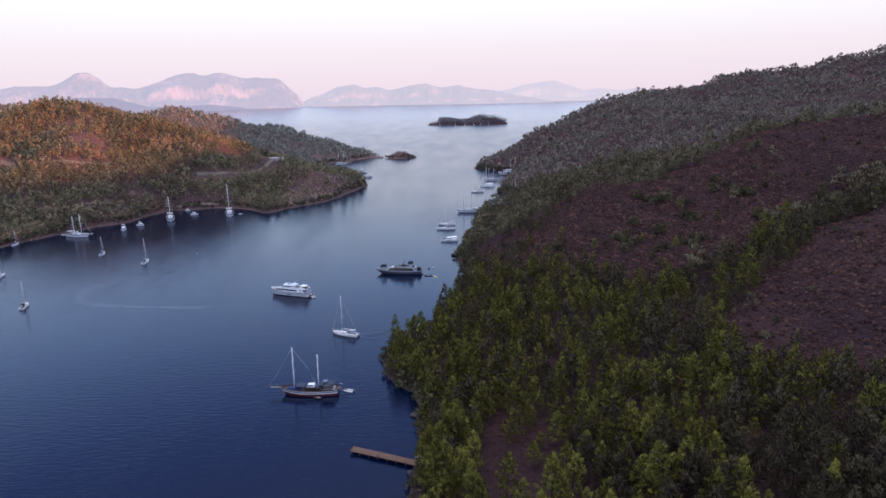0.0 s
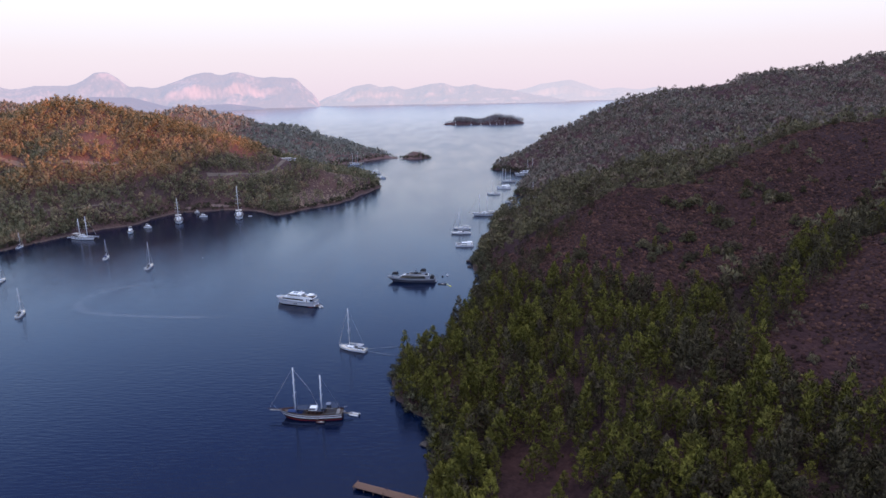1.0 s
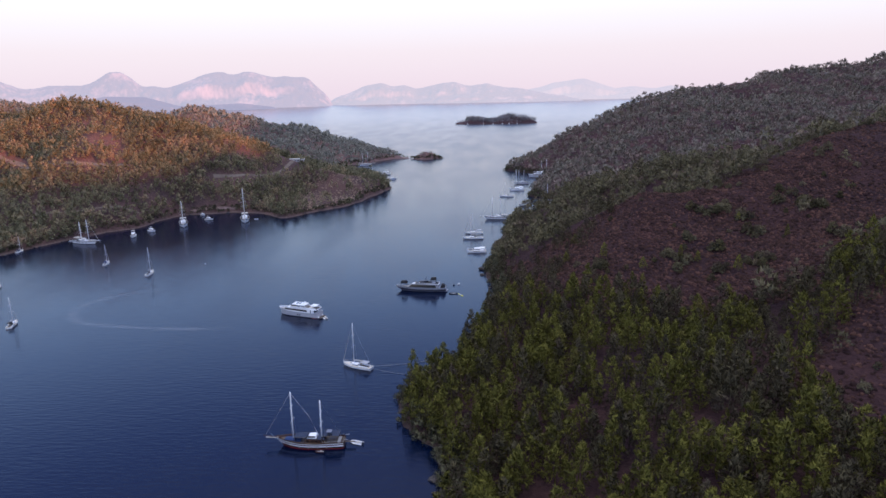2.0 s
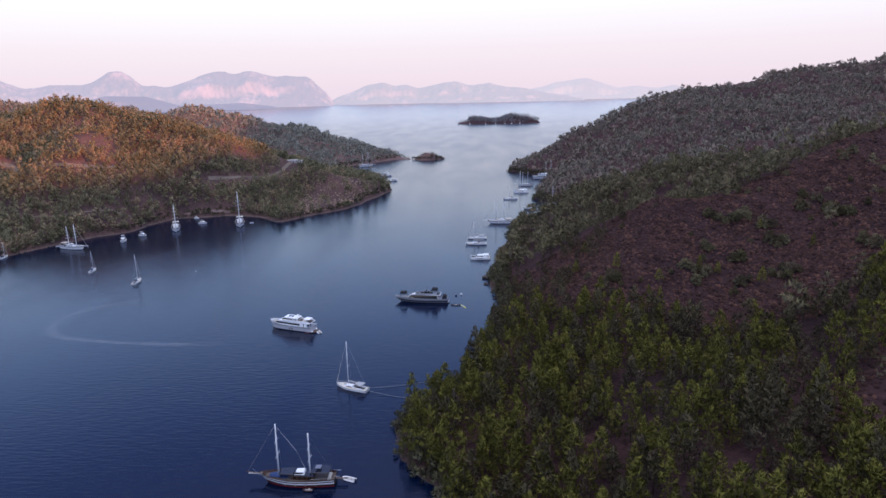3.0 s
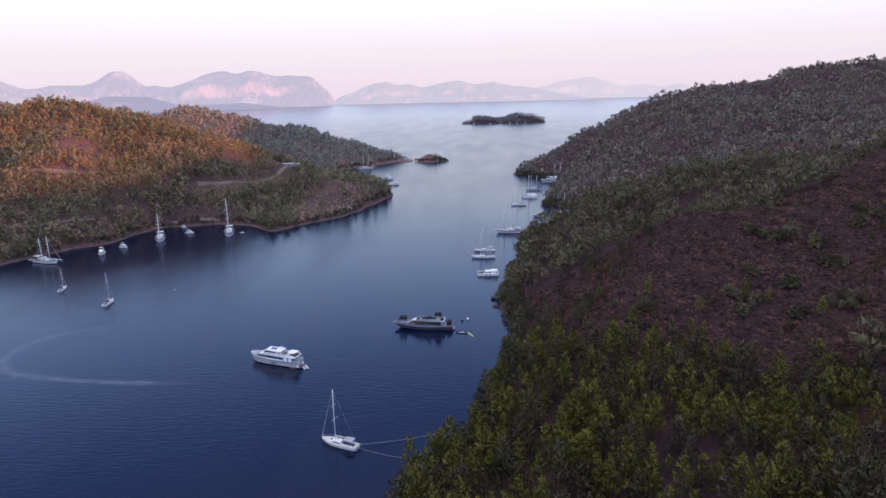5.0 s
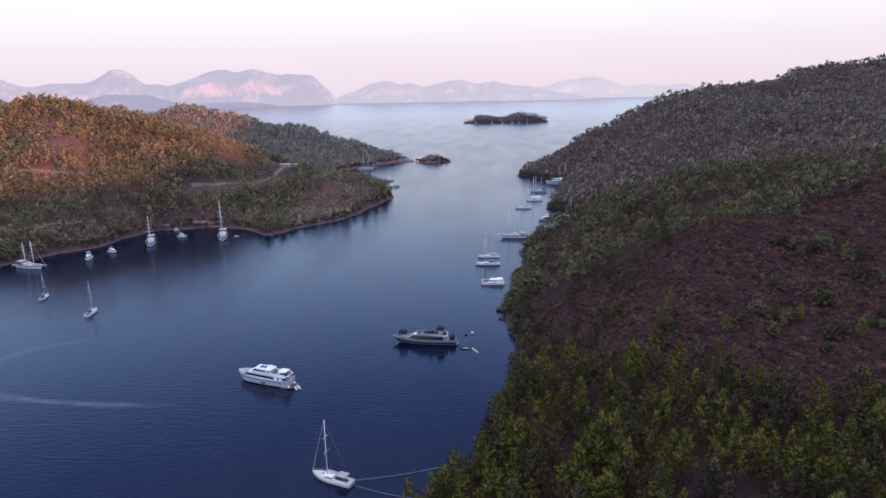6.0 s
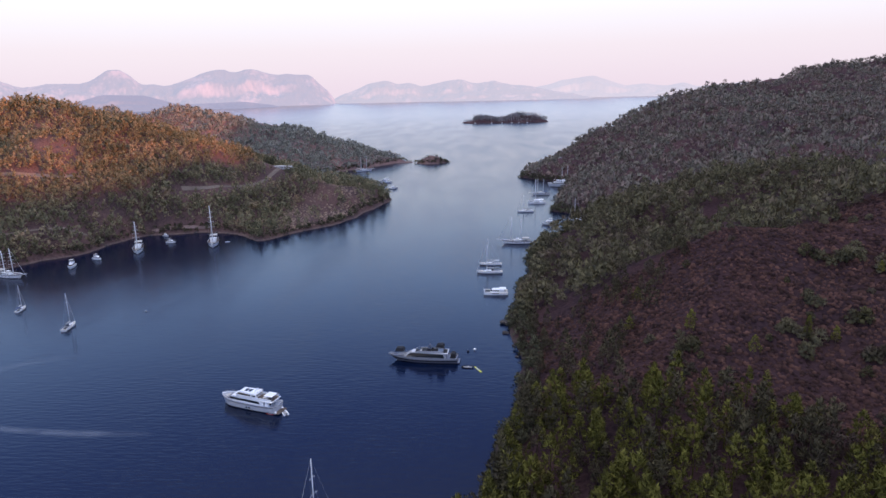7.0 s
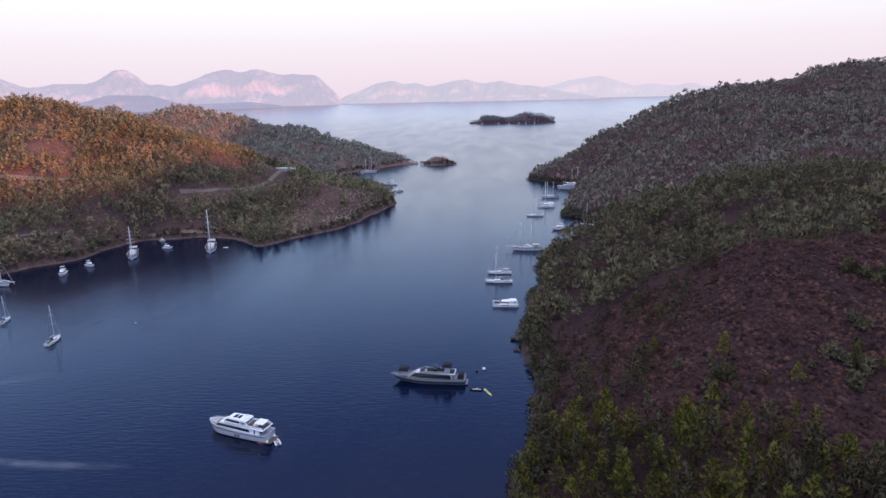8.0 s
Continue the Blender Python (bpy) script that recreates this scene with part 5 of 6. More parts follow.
def motor_yacht(label, x, y, heading, L=27.0):
    """A white flybridge motor yacht with a hardtop and an open stern."""
    b = boat("motor_yacht", label, x, y, heading)
    k = L / 27.0
    h = Hull(L, 6.8 * k, 3.5 * k, 2.9 * k, 0.94, 0.8, 0.05, 5.0)
    # hull greyer than the white works: shadow on it put into the colour
    hull = add_hull(b, h, M_PEARL, M_STEEL, M_GREY, None, M_NAVY)
    part("bulwark", h.band(1.0, 1.16, 0.0, 16, 1), M_WHITE, b)
    for i in range(2):
        for s in (-1, 1):
            xx, ww, zz = h.point(0.44 + 0.05 * i, 0.55, 0.0)
            part("porthole", slab(xx - 0.38, xx + 0.38, 0.06, 0.06, zz - 0.5, zz + 0.4, 0.08, 0.08, 0, 0, y=s * (ww + 0.01)), M_GLASS, hull)
    z = 2.65 * k
    c = part("saloon", slab(-10.8 * k, 9.4 * k, 5.8 * k, 4.6 * k, z - 0.2, z + 2.25 * k, 2.4 * k, 0.2, 0.25, 0.12), M_WHITE, b)
    part("window_band", slab(-6.6 * k, 8.8 * k, 5.72 * k, 4.66 * k, z + 0.75 * k, z + 1.6 * k, 1.1 * k, 0.3, 0.08, 0.0), M_GLASS, c)
    # solid black block in place of the shade inside an open saloon end
    part("aft_shade_block", slab(-10.95 * k, -8.8 * k, 3.4 * k, 5.9 * k, z + 0.3, z + 1.9 * k, 0.05, 0.05, 0.08, 0.0), M_BLACK, c)
    f = part("upper_deck", slab(-12.9 * k, 6.6 * k, 6.4 * k, 4.8 * k, z + 2.25 * k, z + 2.5 * k, 0.8, 0.1, 0.1, 0.08), M_WHITE, b)
    for s in (-1, 1):
        part("upper_bulwark", slab(-12.6 * k, 4.6 * k, 0.18, 0.18, z + 2.5 * k, z + 3.3 * k, 0.9, 0.3, 0, 0.04, y=s * 2.6 * k), M_WHITE, f)
    part("upper_teak", slab(-12.5 * k, -2.6 * k, 4.8 * k, 4.8 * k, z + 2.5 * k, z + 2.54 * k, bevel=0), M_TEAK, f)
    u = part("upper_saloon", slab(-2.6 * k, 5.6 * k, 4.9 * k, 3.8 * k, z + 2.5 * k, z + 4.0 * k, 2.3 * k, 0.1, 0.3, 0.12), M_WHITE, b)
    part("windscreen", slab(-2.2 * k, 5.0 * k, 4.84 * k, 3.92 * k, z + 3.05 * k, z + 3.75 * k, 1.1 * k, 0.1, 0.15, 0.0), M_GLASS, u)
    t = part("hardtop", slab(-5.0 * k, 3.9 * k, 5.2 * k, 4.0 * k, z + 4.0 * k, z + 4.52 * k, 0.7, 0.4, 0.2, 0.08), M_WHITE, b)
    for i in range(2):
        part("sunroof", slab(-1.6 * k + i * 1.7 * k, -0.2 * k + i * 1.7 * k, 2.3 * k, 2.2 * k, z + 4.5 * k, z + 4.56 * k, bevel=0.02), M_GLASS, t)
    for px in (-5.0, -2.4):
        for s in (-1, 1):
            part("hardtop_post", slab(px * k - 0.25, px * k + 0.25, 0.15, 0.15, z + 2.5 * k, z + 4.35 * k, -0.3, 0.3, 0, 0.03, y=s * 2.1 * k), M_WHITE, t)
    mast = part("radar_arch", rod([(-3.6 * k, -1.2 * k, z + 4.5 * k), (-4.0 * k, -0.9 * k, z + 5.5 * k), (-4.0 * k, 0.9 * k, z + 5.5 * k), (-3.6 * k, 1.2 * k, z + 4.5 * k)], 0.13, sides=6), M_WHITE, b)
    part("radar_dome", slab(-4.35 * k, -3.65 * k, 0.7, 0.7, z + 5.55 * k, z + 5.95 * k, 0.1, 0.1, 0.1, 0.12), M_WHITE, mast)
    a = part("aft_awning", slab(-12.3 * k, -8.4 * k, 4.0 * k, 4.0 * k, z + 4.2 * k, z + 4.34 * k, 0.1, 0.1, 0.15, 0.05), M_WHITE, b, "pale sun awning over the upper deck")
    for px in (-12.0, -8.7):
        for s in (-1, 1):
            part("awning_pole", rod([(px * k, s * 1.6 * k, z + 2.5 * k), (px * k, s * 1.6 * k, z + 4.22 * k)], 0.04, sides=5), M_STEEL, a)
    part("sofa", slab(-5.0 * k, -3.2 * k, 3.6 * k, 3.6 * k, z + 2.54 * k, z + 3.0 * k, bevel=0.06), M_CUSHION, b)
    part("sunbed", slab(-9.4 * k, -7.2 * k, 2.6 * k, 2.6 * k, z + 2.54 * k, z + 2.9 * k, bevel=0.06), M_CREAM, b)
    part("bow_sunpad", slab(9.6 * k, 11.4 * k, 3.0 * k, 2.4 * k, 3.1 * k, 3.6 * k, 0.3, 0.1, 0.1, 0.08), M_CUSHION, b)
    part("swim_platform", slab(-L / 2 - 2.0 * k, -L / 2 + 0.3, 5.4 * k, 5.8 * k, 0.30, 0.55, 0, 0, 0, 0.05), M_TEAK, b)
    for s in (-1, 1):
        part("stern_stair", slab(-L / 2 - 0.6 * k, -L / 2 + 1.6 * k, 0.9 * k, 0.9 * k, 0.5, 2.6 * k, 0, 1.9 * k, 0, 0.04, y=s * 2.2 * k), M_WHITE, b)
    railing(b, h, 0.55, 0.98, 0.9, 9)
    return b


def dark_yacht(label, x, y, heading, L=31.0):
    """A long dark motor yacht with a pale upper works and canvas-covered ends."""
    b = boat("motor_yacht", label, x, y, heading)
    k = L / 31.0
    h = Hull(L, 6.9 * k, 2.9 * k, 2.4 * k, 0.90, 0.8, 0.12)
    hull = add_hull(b, h, M_ASH, M_GREY, M_SLATE, None, M_NAVY)
    part("window_stripe", h.band(0.42, 0.62, 0.02, 14, 1), M_NAVY, hull)
    part("bulwark", h.band(0.80, 1.12, 0.02, 16, 1), M_GREY, b)
    for i in range(6):
        for s in (-1, 1):
            xx, ww, zz = h.point(0.25 + 0.08 * i, 0.55, 0.0)
            part("porthole", slab(xx - 0.45, xx + 0.45, 0.06, 0.06, zz - 0.18, zz + 0.18, 0.05, 0.05, 0, 0, y=s * (ww + 0.02)), M_GLASS, hull)
    z = 2.45 * k
    c = part("saloon", slab(-10.5 * k, 8.8 * k, 5.7 * k, 3.2 * k, z - 0.2, z + 2.1 * k, 3.4 * k, 0.4, 0.3, 0.12), M_GREY, b)
    part("window_band", slab(-9.8 * k, 7.8 * k, 5.68 * k, 3.4 * k, z + 0.1 * k, z + 1.75 * k, 2.4 * k, 0.5, 0.15, 0.0), M_GLASS, c)
    f = part("upper_deck", slab(-11.5 * k, 5.0 * k, 6.0 * k, 3.6 * k, z + 2.1 * k, z + 2.4 * k, 1.0, 0.2, 0.15, 0.08), M_PEARL, b)
    for s in (-1, 1):
        part("upper_bulwark", slab(-9.5 * k, 4.0 * k, 0.16, 0.16, z + 2.4 * k, z + 3.15 * k, 2.2, 0.6, 0, 0.04, y=s * 2.35 * k), M_GREY, f)
    part("upper_teak", slab(-11.0 * k, -0.5 * k, 4.4 * k, 4.4 * k, z + 2.4 * k, z + 2.45 * k, bevel=0), M_BLACK, f)
    part("helm_screen", slab(1.2 * k, 3.4 * k, 3.9 * k, 3.0 * k, z + 2.4 * k, z + 3.45 * k, 1.2, 0.0, 0.25, 0.06), M_GLASS, f)
    a = part("radar_arch", slab(-4.2 * k, -2.2 * k, 4.4 * k, 4.2 * k, z + 4.1 * k, z + 4.35 * k, 0.3, 0.5, 0.3, 0.06), M_NAVY, b)
    for s in (-1, 1):
        part("arch_leg", slab(-4.6 * k, -3.0 * k, 0.25, 0.25, z + 2.4 * k, z + 4.15 * k, -0.9, 1.2, 0, 0.04, y=s * 2.1 * k), M_NAVY, a)
    m = part("signal_mast", rod([(-3.2 * k, 0, z + 4.3 * k), (-3.5 * k, 0, z + 6.6 * k)], 0.16, 0.08), M_NAVY, b)
    part("radar_dome", slab(-3.7 * k, -2.9 * k, 0.8, 0.8, z + 5.0 * k, z + 5.5 * k, 0.1, 0.1, 0.1, 0.12), M_SLATE, m)
    part("radar_bar", slab(-3.5 * k, -3.3 * k, 1.9, 1.9, z + 5.8 * k, z + 5.95 * k, bevel=0.03), M_SLATE, m)
    for nm, x0, x1, zz in (("fore_awning", 8.2, 12.4, 4.9), ("aft_awning", -9.8, -6.0, 7.1)):
        t = part(nm, slab(x0 * k, x1 * k, 3.9 * k, 3.4 * k, zz * k, (zz + 1.3) * k, 0.6, 0.6, 0.6, 0.15), M_BLACK, b, "black canvas sun awning")
        for px in (x0 + 0.3, x1 - 0.3):
            for s in (-1, 1):
                part("awning_pole", rod([(px * k, s * 1.55 * k, (3.0 if nm == "fore_awning" else 4.8) * k), (px * k, s * 1.55 * k, (zz + 0.05) * k)], 0.05, sides=5), M_NAVY, t)
    part("sunbed", slab(-9.2 * k, -6.8 * k, 3.0 * k, 3.0 * k, z + 2.45 * k, z + 2.85 * k, bevel=0.06), M_GREY, b)
    part("sofa", slab(-2.0 * k, 0.4 * k, 3.4 * k, 3.2 * k, z + 2.45 * k, z + 2.95 * k, bevel=0.06), M_BLACK, b)
    part("bow_sunpad", slab(8.4 * k, 11.4 * k, 2.6 * k, 1.6 * k, 2.75 * k, 3.15 * k, 0.3, 0.1, 0.1, 0.08), M_CUSHION, b)
    part("aft_tarpaulin", slab(-14.9 * k, -12.2 * k, 3.8 * k, 4.2 * k, z - 0.1, z + 1.9 * k, 0.5, 0.4, 0.5, 0.2), M_BLACK, b, "dark canvas cover over the aft deck")
    part("swim_platform", slab(-L / 2 - 1.0 * k, -L / 2 + 0.3, 5.0 * k, 5.6 * k, 0.30, 0.55, 0, 0, 0, 0.05), M_SLATE, b)
    railing(b, h, 0.62, 0.98, 0.9, 8)
    return b


def cabin_cruiser(label, x, y, heading, L=11.0):
    """A small white motorboat with a cabin and a flybridge."""
    b = boat("motorboat", label, x, y, heading)
    k = L / 11.0
    h = Hull(L, 3.6 * k, 1.9 * k, 1.2 * k, 0.92, 0.4, 0.12)
    add_hull(b, h, M_WHITE, None, M_CREAM, None, M_NAVY)
    z = 1.25 * k
    c = part("cabin", slab(-1.6 * k, 3.2 * k, 2.9 * k, 2.0 * k, z - 0.1, z + 1.35 * k, 1.7 * k, 0.1, 0.2, 0.08), M_WHITE, b)
    part("window_band", slab(-1.3 * k, 2.85 * k, 2.86 * k, 2.1 * k, z + 0.55 * k, z + 1.05 * k, 0.8 * k, 0.1, 0.09, 0.0), M_GLASS, c)
    part("flybridge", slab(-3.4 * k, 1.2 * k, 2.7 * k, 2.1 * k, z + 1.35 * k, z + 1.85 * k, 0.6, 0.1, 0.1, 0.06), M_WHITE, b)
    t = part("bimini", slab(-3.0 * k, -0.4 * k, 2.4 * k, 2.2 * k, z + 3.2 * k, z + 3.3 * k, 0.2, 0.2, 0.2, 0.04), M_CUSHION, b)
    for px in (-2.7, -0.7):
        for s in (-1, 1):
            part("bimini_pole", rod([(px * k, s * 1.05 * k, z + 1.8 * k), (px * k, s * 1.0 * k, z + 3.22 * k)], 0.03, sides=4), M_STEEL, t)
    part("swim_platform", slab(-L / 2 - 0.8 * k, -L / 2 + 0.2, 2.8 * k, 3.0 * k, 0.25, 0.4, bevel=0.03), M_TEAK, b)
    part("aft_seat", slab(-L / 2 + 0.4 * k, -L / 2 + 1.2 * k, 2.4 * k, 2.4 * k, z - 0.15, z + 0.35, bevel=0.05), M_CUSHION, b)
    railing(b, h, 0.5, 0.98, 0.7, 7)
    return b


# the middle of the bay
gulet("two-masted wooden gulet with a maroon hull and cream stripes", -54.0, 226.0, 180, 23, masts=((5.7, 19.5), (-3.9, 16.5)), tarp=M_NAVY)
dinghy("tender", "white tender behind a wooden gulet", -38.8, 227.5, 160, 4.4, tube_mat=M_WHITE)
dinghy("tender", "small maroon dinghy lying alongside a wooden gulet", -50.0, 221.9, 178, 2.9, tube_mat=M_MAROON)
sloop("white sailing yacht with a grey bimini, moored to the shore", -49.0, 288.0, 157, 14.5, 20.0)
motor_yacht("large white flybridge motor yacht at anchor", -91.2, 354.3, 161.5, 25.2)
dinghy("tender", "white tender tied to the stern of a motor yacht", -76.5, 349.0, 120, 4.2, tube_mat=M_WHITE)
dark_yacht("long dark motor yacht with black awnings at anchor", -29.3, 395.5, 176, 30)
dinghy("tender", "dark inflatable tender astern of a dark yacht", -10.2, 388.5, 175, 4.6, tube_mat=M_BLACK)

# across the bay, along the wooded shore
gulet("white two-masted gulet lying along the wooded shore", -313, 528, 342, 24, False, ((3.8, 19), (-4.0, 17)), M_CUSHION)
dinghy("tender", "white dinghy floating beside a gulet", -331, 537, 20, 3.4, tube_mat=M_WHITE)
cabin_cruiser("white motorboat with its bow towards open water", -285, 550, 292, 13)
cabin_cruiser("small white motorboat near the wooded shore", -279, 571, 330, 10)
gulet("white single-masted gulet moored stern to the shore", -262, 596, 294, 28, False, ((2.2, 19),), M_CUSHION)
cabin_cruiser("small white motorboat off a little beach", -248, 621, 345, 9)
cabin_cruiser("small white motorboat drawn up near the beach", -264, 645, 330, 7)
gulet("large white single-masted gulet moored off the headland", -211, 614, 289, 30, False, ((2.2, 24),), M_CUSHION)
dinghy("tender", "white dinghy beside a large gulet", -203, 622, 10, 3.6, tube_mat=M_WHITE)
sloop("white sailing yacht at anchor in the bay", -214, 436.5, 97, 12.5, 18, M_NAVY)
sloop("small white sailing yacht at anchor", -259, 463.5, 102, 10.5, 14, M_BLUE)
sloop("white sailing yacht swinging at anchor", -297, 405, 99, 12, 16, M_NAVY)
sloop("white sailing yacht with a dark spray hood at anchor", -240, 341, 108, 12, 15, M_BLACK)
sloop("small white sailing yacht close under the far shore", -350, 502, 97, 9.5, 12, M_BLUE)
gulet("white two-masted gulet behind the low headland", -168, 1062, 20, 24, False, ((3.8, 22), (-4.0, 20)), M_CUSHION)
cabin_cruiser("long white motorboat off the low headland", -121, 941, 175, 17)
cabin_cruiser("white motorboat off the low headland", -103, 889, 20, 11)

# along the near shore's moorings
catamaran("white motor catamaran moored stern to the shore", 5.0, 488.0, 180, 14, False)
sloop("long white sailing yacht moored stern to the shore", 2.5, 529.5, 180, 16.5, 18, M_NAVY)
sloop("white sailing yacht moored beside its neighbour", 3.5, 548.5, 179, 15, 18, M_GREY)
gulet("white two-masted gulet moored stern to the shore", 24.5, 608, 180, 22, False, ((4.0, 21), (-3.6, 20)), M_CUSHION)
cabin_cruiser("low white motorboat close under the trees", 56, 675, 185, 13)
sloop("white sailing yacht with its sails furled, stern to the shore", 41, 733, 180, 15.5, 16, M_NAVY)
catamaran("white sailing catamaran among moored yachts", 56, 780, 180, 17)
gulet("two-masted white gulet with a low dark stripe", 65, 831, 178, 19, False, ((3.6, 21), (-3.8, 21)), M_BLUE)
motor_yacht("long low motor yacht under the wooded point", 94, 887, 165, 30)
gulet("white two-masted gulet under the wooded point", 104, 924, 178, 21, False, ((3.6, 20), (-3.8, 22)), M_CUSHION)
sloop("sailing yacht hidden behind shoreline trees", 82, 690, 150, 15, 20)


# ---- small things afloat ----
def board(label, x, y, heading, mat, L=3.3):
    b = boat("paddle_board", label, x, y, heading)
    tagged(b, category="paddle board")
    pts = [(-L / 2, 0.28), (-L * 0.3, 0.42), (L * 0.2, 0.42), (L * 0.42, 0.22), (L / 2, 0.02)]
    bm = bmesh.new()
    ring = [(px, w) for px, w in pts] + [(px, -w) for px, w in pts[::-1]]
    lo = [bm.verts.new((p[0], p[1], 0.0)) for p in ring]
    hi = [bm.verts.new((p[0] * 0.98, p[1] * 0.94, 0.16)) for p in ring]
    bm.faces.new(lo[::-1])
    bm.faces.new(hi)
    for i in range(len(ring)):
        j = (i + 1) % len(ring)
        bm.faces.new((lo[i], lo[j], hi[j], hi[i]))
    part("body", bm, mat, b)
    part("pad", slab(-L * 0.3, L * 0.15, 0.6, 0.6, 0.16, 0.19, bevel=0), M_GREY, b)
    return b


def buoy(label, x, y, r, mat):
    b = boat("mooring_buoy", label, x, y, 0)
    tagged(b, category="buoy")
    bm = bmesh.new()
    bmesh.ops.create_icosphere(bm, subdivisions=2, radius=r, matrix=Matrix.Translation((0, 0, r * 0.4)) @ Matrix.Diagonal((1, 1, 0.85, 1)))
    part("float", bm, mat, b, smooth=True)
    part("eye", rod([(0, 0, r), (0, 0, r * 1.7), (0.12, 0, r * 1.8), (0.2, 0, r * 1.6)], 0.05, sides=5), M_STEEL, b)
    return b


board("yellow paddle board floating beside a tender", -5.6, 386.2, 297, M_YELLOW, 6.4)
board("red and white board at a motor yacht's stern", -82.0, 348.5, 165, M_RED, 3.4)
buoy("white mooring buoy floating near a yacht", -7.0, 407.0, 0.7, M_WHITE)
buoy("dark mooring buoy floating near a yacht", -10.0, 405.0, 0.6, M_NAVY)
buoy("pale grey mooring buoy in open water", -186, 460, 0.55, M_GREY)


def mooring_line(name, label, a, b, sag, r=0.06):
    """A rope from a boat to the shore."""
    pts = [(a[0] + (b[0] - a[0]) * i / 12, a[1] + (b[1] - a[1]) * i / 12, a[2] + (b[2] - a[2]) * i / 12 - sag * math.sin(math.pi * i / 12)) for i in range(13)]
    return tagged(part(name, rod(pts, r, sides=5), M_ROPE), label, "rope")


mooring_line("mooring_rope", "pale rope from a yacht's stern to the shore", (-42.6, 286.2, 1.2), (-4, 299, 1.4), 1.15, 0.06)
mooring_line("mooring_rope", "pale rope from a yacht's stern to the shore", (-42.4, 284.4, 1.2), (-15, 277, 1.4), 1.15, 0.045)


# ---- jetty, rocks, house, tracks ----
def jetty():
    j = new("jetty")
    a, b = Vector((-31.5, 183.6, 0)), Vector((-9.0, 174.2, 0))
    ln = (b - a).length
    j.matrix_world = Matrix.Translation(a) @ Matrix.Rotation(math.atan2(b.y - a.y, b.x - a.x), 4, "Z")
    tagged(j, "weathered reddish timber jetty standing in the water", "jetty")
    plank = mesh_from(slab(-0.13, 0.13, 2.9, 2.9, 1.02, 1.09, bevel=0.015), "plank", M_TIMBER)
    for i in range(int(ln / 0.29)):
        o = new("plank", plank)
        o.parent, o.location = j, (0.15 + i * 0.29, random.uniform(-0.04, 0.04), random.uniform(-0.012, 0.012))
        o.rotation_euler = (0, 0, random.uniform(-0.012, 0.012))
    for s in (-1, 1):
        part("stringer", slab(0, ln, 0.18, 0.18, 0.78, 1.0, bevel=0.02, y=s * 1.15), M_TIMBER, j)
    for i in range(8):
        for s in (-1, 1):
            part("pile", rod([(0.4 + i * ln / 7.4, s * 1.25, -3.0), (0.4 + i * ln / 7.4, s * 1.25, 1.0 + (0.7 if i % 3 == 0 else 0))], 0.14, sides=7), M_TIMBER, j)
    return j


def mesh_from(bm, name, mat):
    me = bpy.data.meshes.new(name)
    bm.to_mesh(me)
    bm.free()
    me.materials.append(mat)
    return me


jetty()


def rock(label, x, y, r, z=0.0):
    bm = bmesh.new()
    bmesh.ops.create_icosphere(bm, subdivisions=3, radius=1)
    for v in bm.verts:
        n = noise.noise(v.co * 1.3 + Vector((x, y, 0))) * 0.5 + noise.noise(v.co * 3.1 + Vector((y, x, 0))) * 0.18
        v.co = v.co * (1 + n)
        v.co = Vector((v.co.x * r, v.co.y * r * 0.8, v.co.z * r * 0.6))
    ob = part("rock", bm, M_STONE)
    ob.location = (x, y, z)
    return tagged(ob, label, "rock", "rocks along the shore")


rock("dark rock standing off the wooded shore", 8.0, 440, 2.4, 0.3)
rock("dark low rock off the wooded shore", 7.6, 427, 1.7, 0.0)
rr_ = random.Random(4)
for pts in (RIGHT_SHORE[2:17], LEFT_SHORE[3:20]):
    for a, b in zip(pts, pts[1:]):
        n = max(1, int(math.hypot(b[0] - a[0], b[1] - a[1]) / 14))
        for i in range(n):
            t = (i + rr_.random()) / n
            px, py = a[0] + (b[0] - a[0]) * t, a[1] + (b[1] - a[1]) * t
            rock("weathered grey-brown rock at the water's edge", px + rr_.uniform(-2, 2), py + rr_.uniform(-2, 2), rr_.uniform(0.6, 1.8), 0.1)


def house(x, y, turn):
    z = float(land_height(np.array([x]), np.array([y]))[0])
    h = new("house")
    h.matrix_world = pose(x, y, z - 0.3, 0, 0, turn)
    tagged(h, "low white house with a flat pale roof among the trees", "house")
    wall = part("wall", slab(-9, 9, 7, 7, 0, 3.4, bevel=0.04), M_PLASTER, h)
    roof = part("roof", slab(-9.8, 9.8, 8.2, 8.2, 3.4, 3.75, bevel=0.05), M_PLASTER, h, "flat white roof slab")
    part("annex", slab(9, 14, 6, 6, 0, 2.8, bevel=0.04), M_PLASTER, h)
    part("annex_roof", slab(9.05, 14.4, 6.6, 6.6, 2.8, 3.0, bevel=0.04), M_PLASTER, h)
    for i in range(5):
        w = part("window", slab(-7.6 + i * 3.2, -6.3 + i * 3.2, 0.1, 0.1, 1.0, 2.3, bevel=0.0, y=-3.52), M_GLASS, h)
        part("frame", slab(-7.75 + i * 3.2, -6.15 + i * 3.2, 0.06, 0.06, 0.85, 0.98, bevel=0.0, y=-3.56), M_WHITE, w)
    part("door", slab(10.8, 11.9, 0.1, 0.1, 0.05, 2.1, bevel=0, y=-3.02), M_TIMBER, h)
    return h


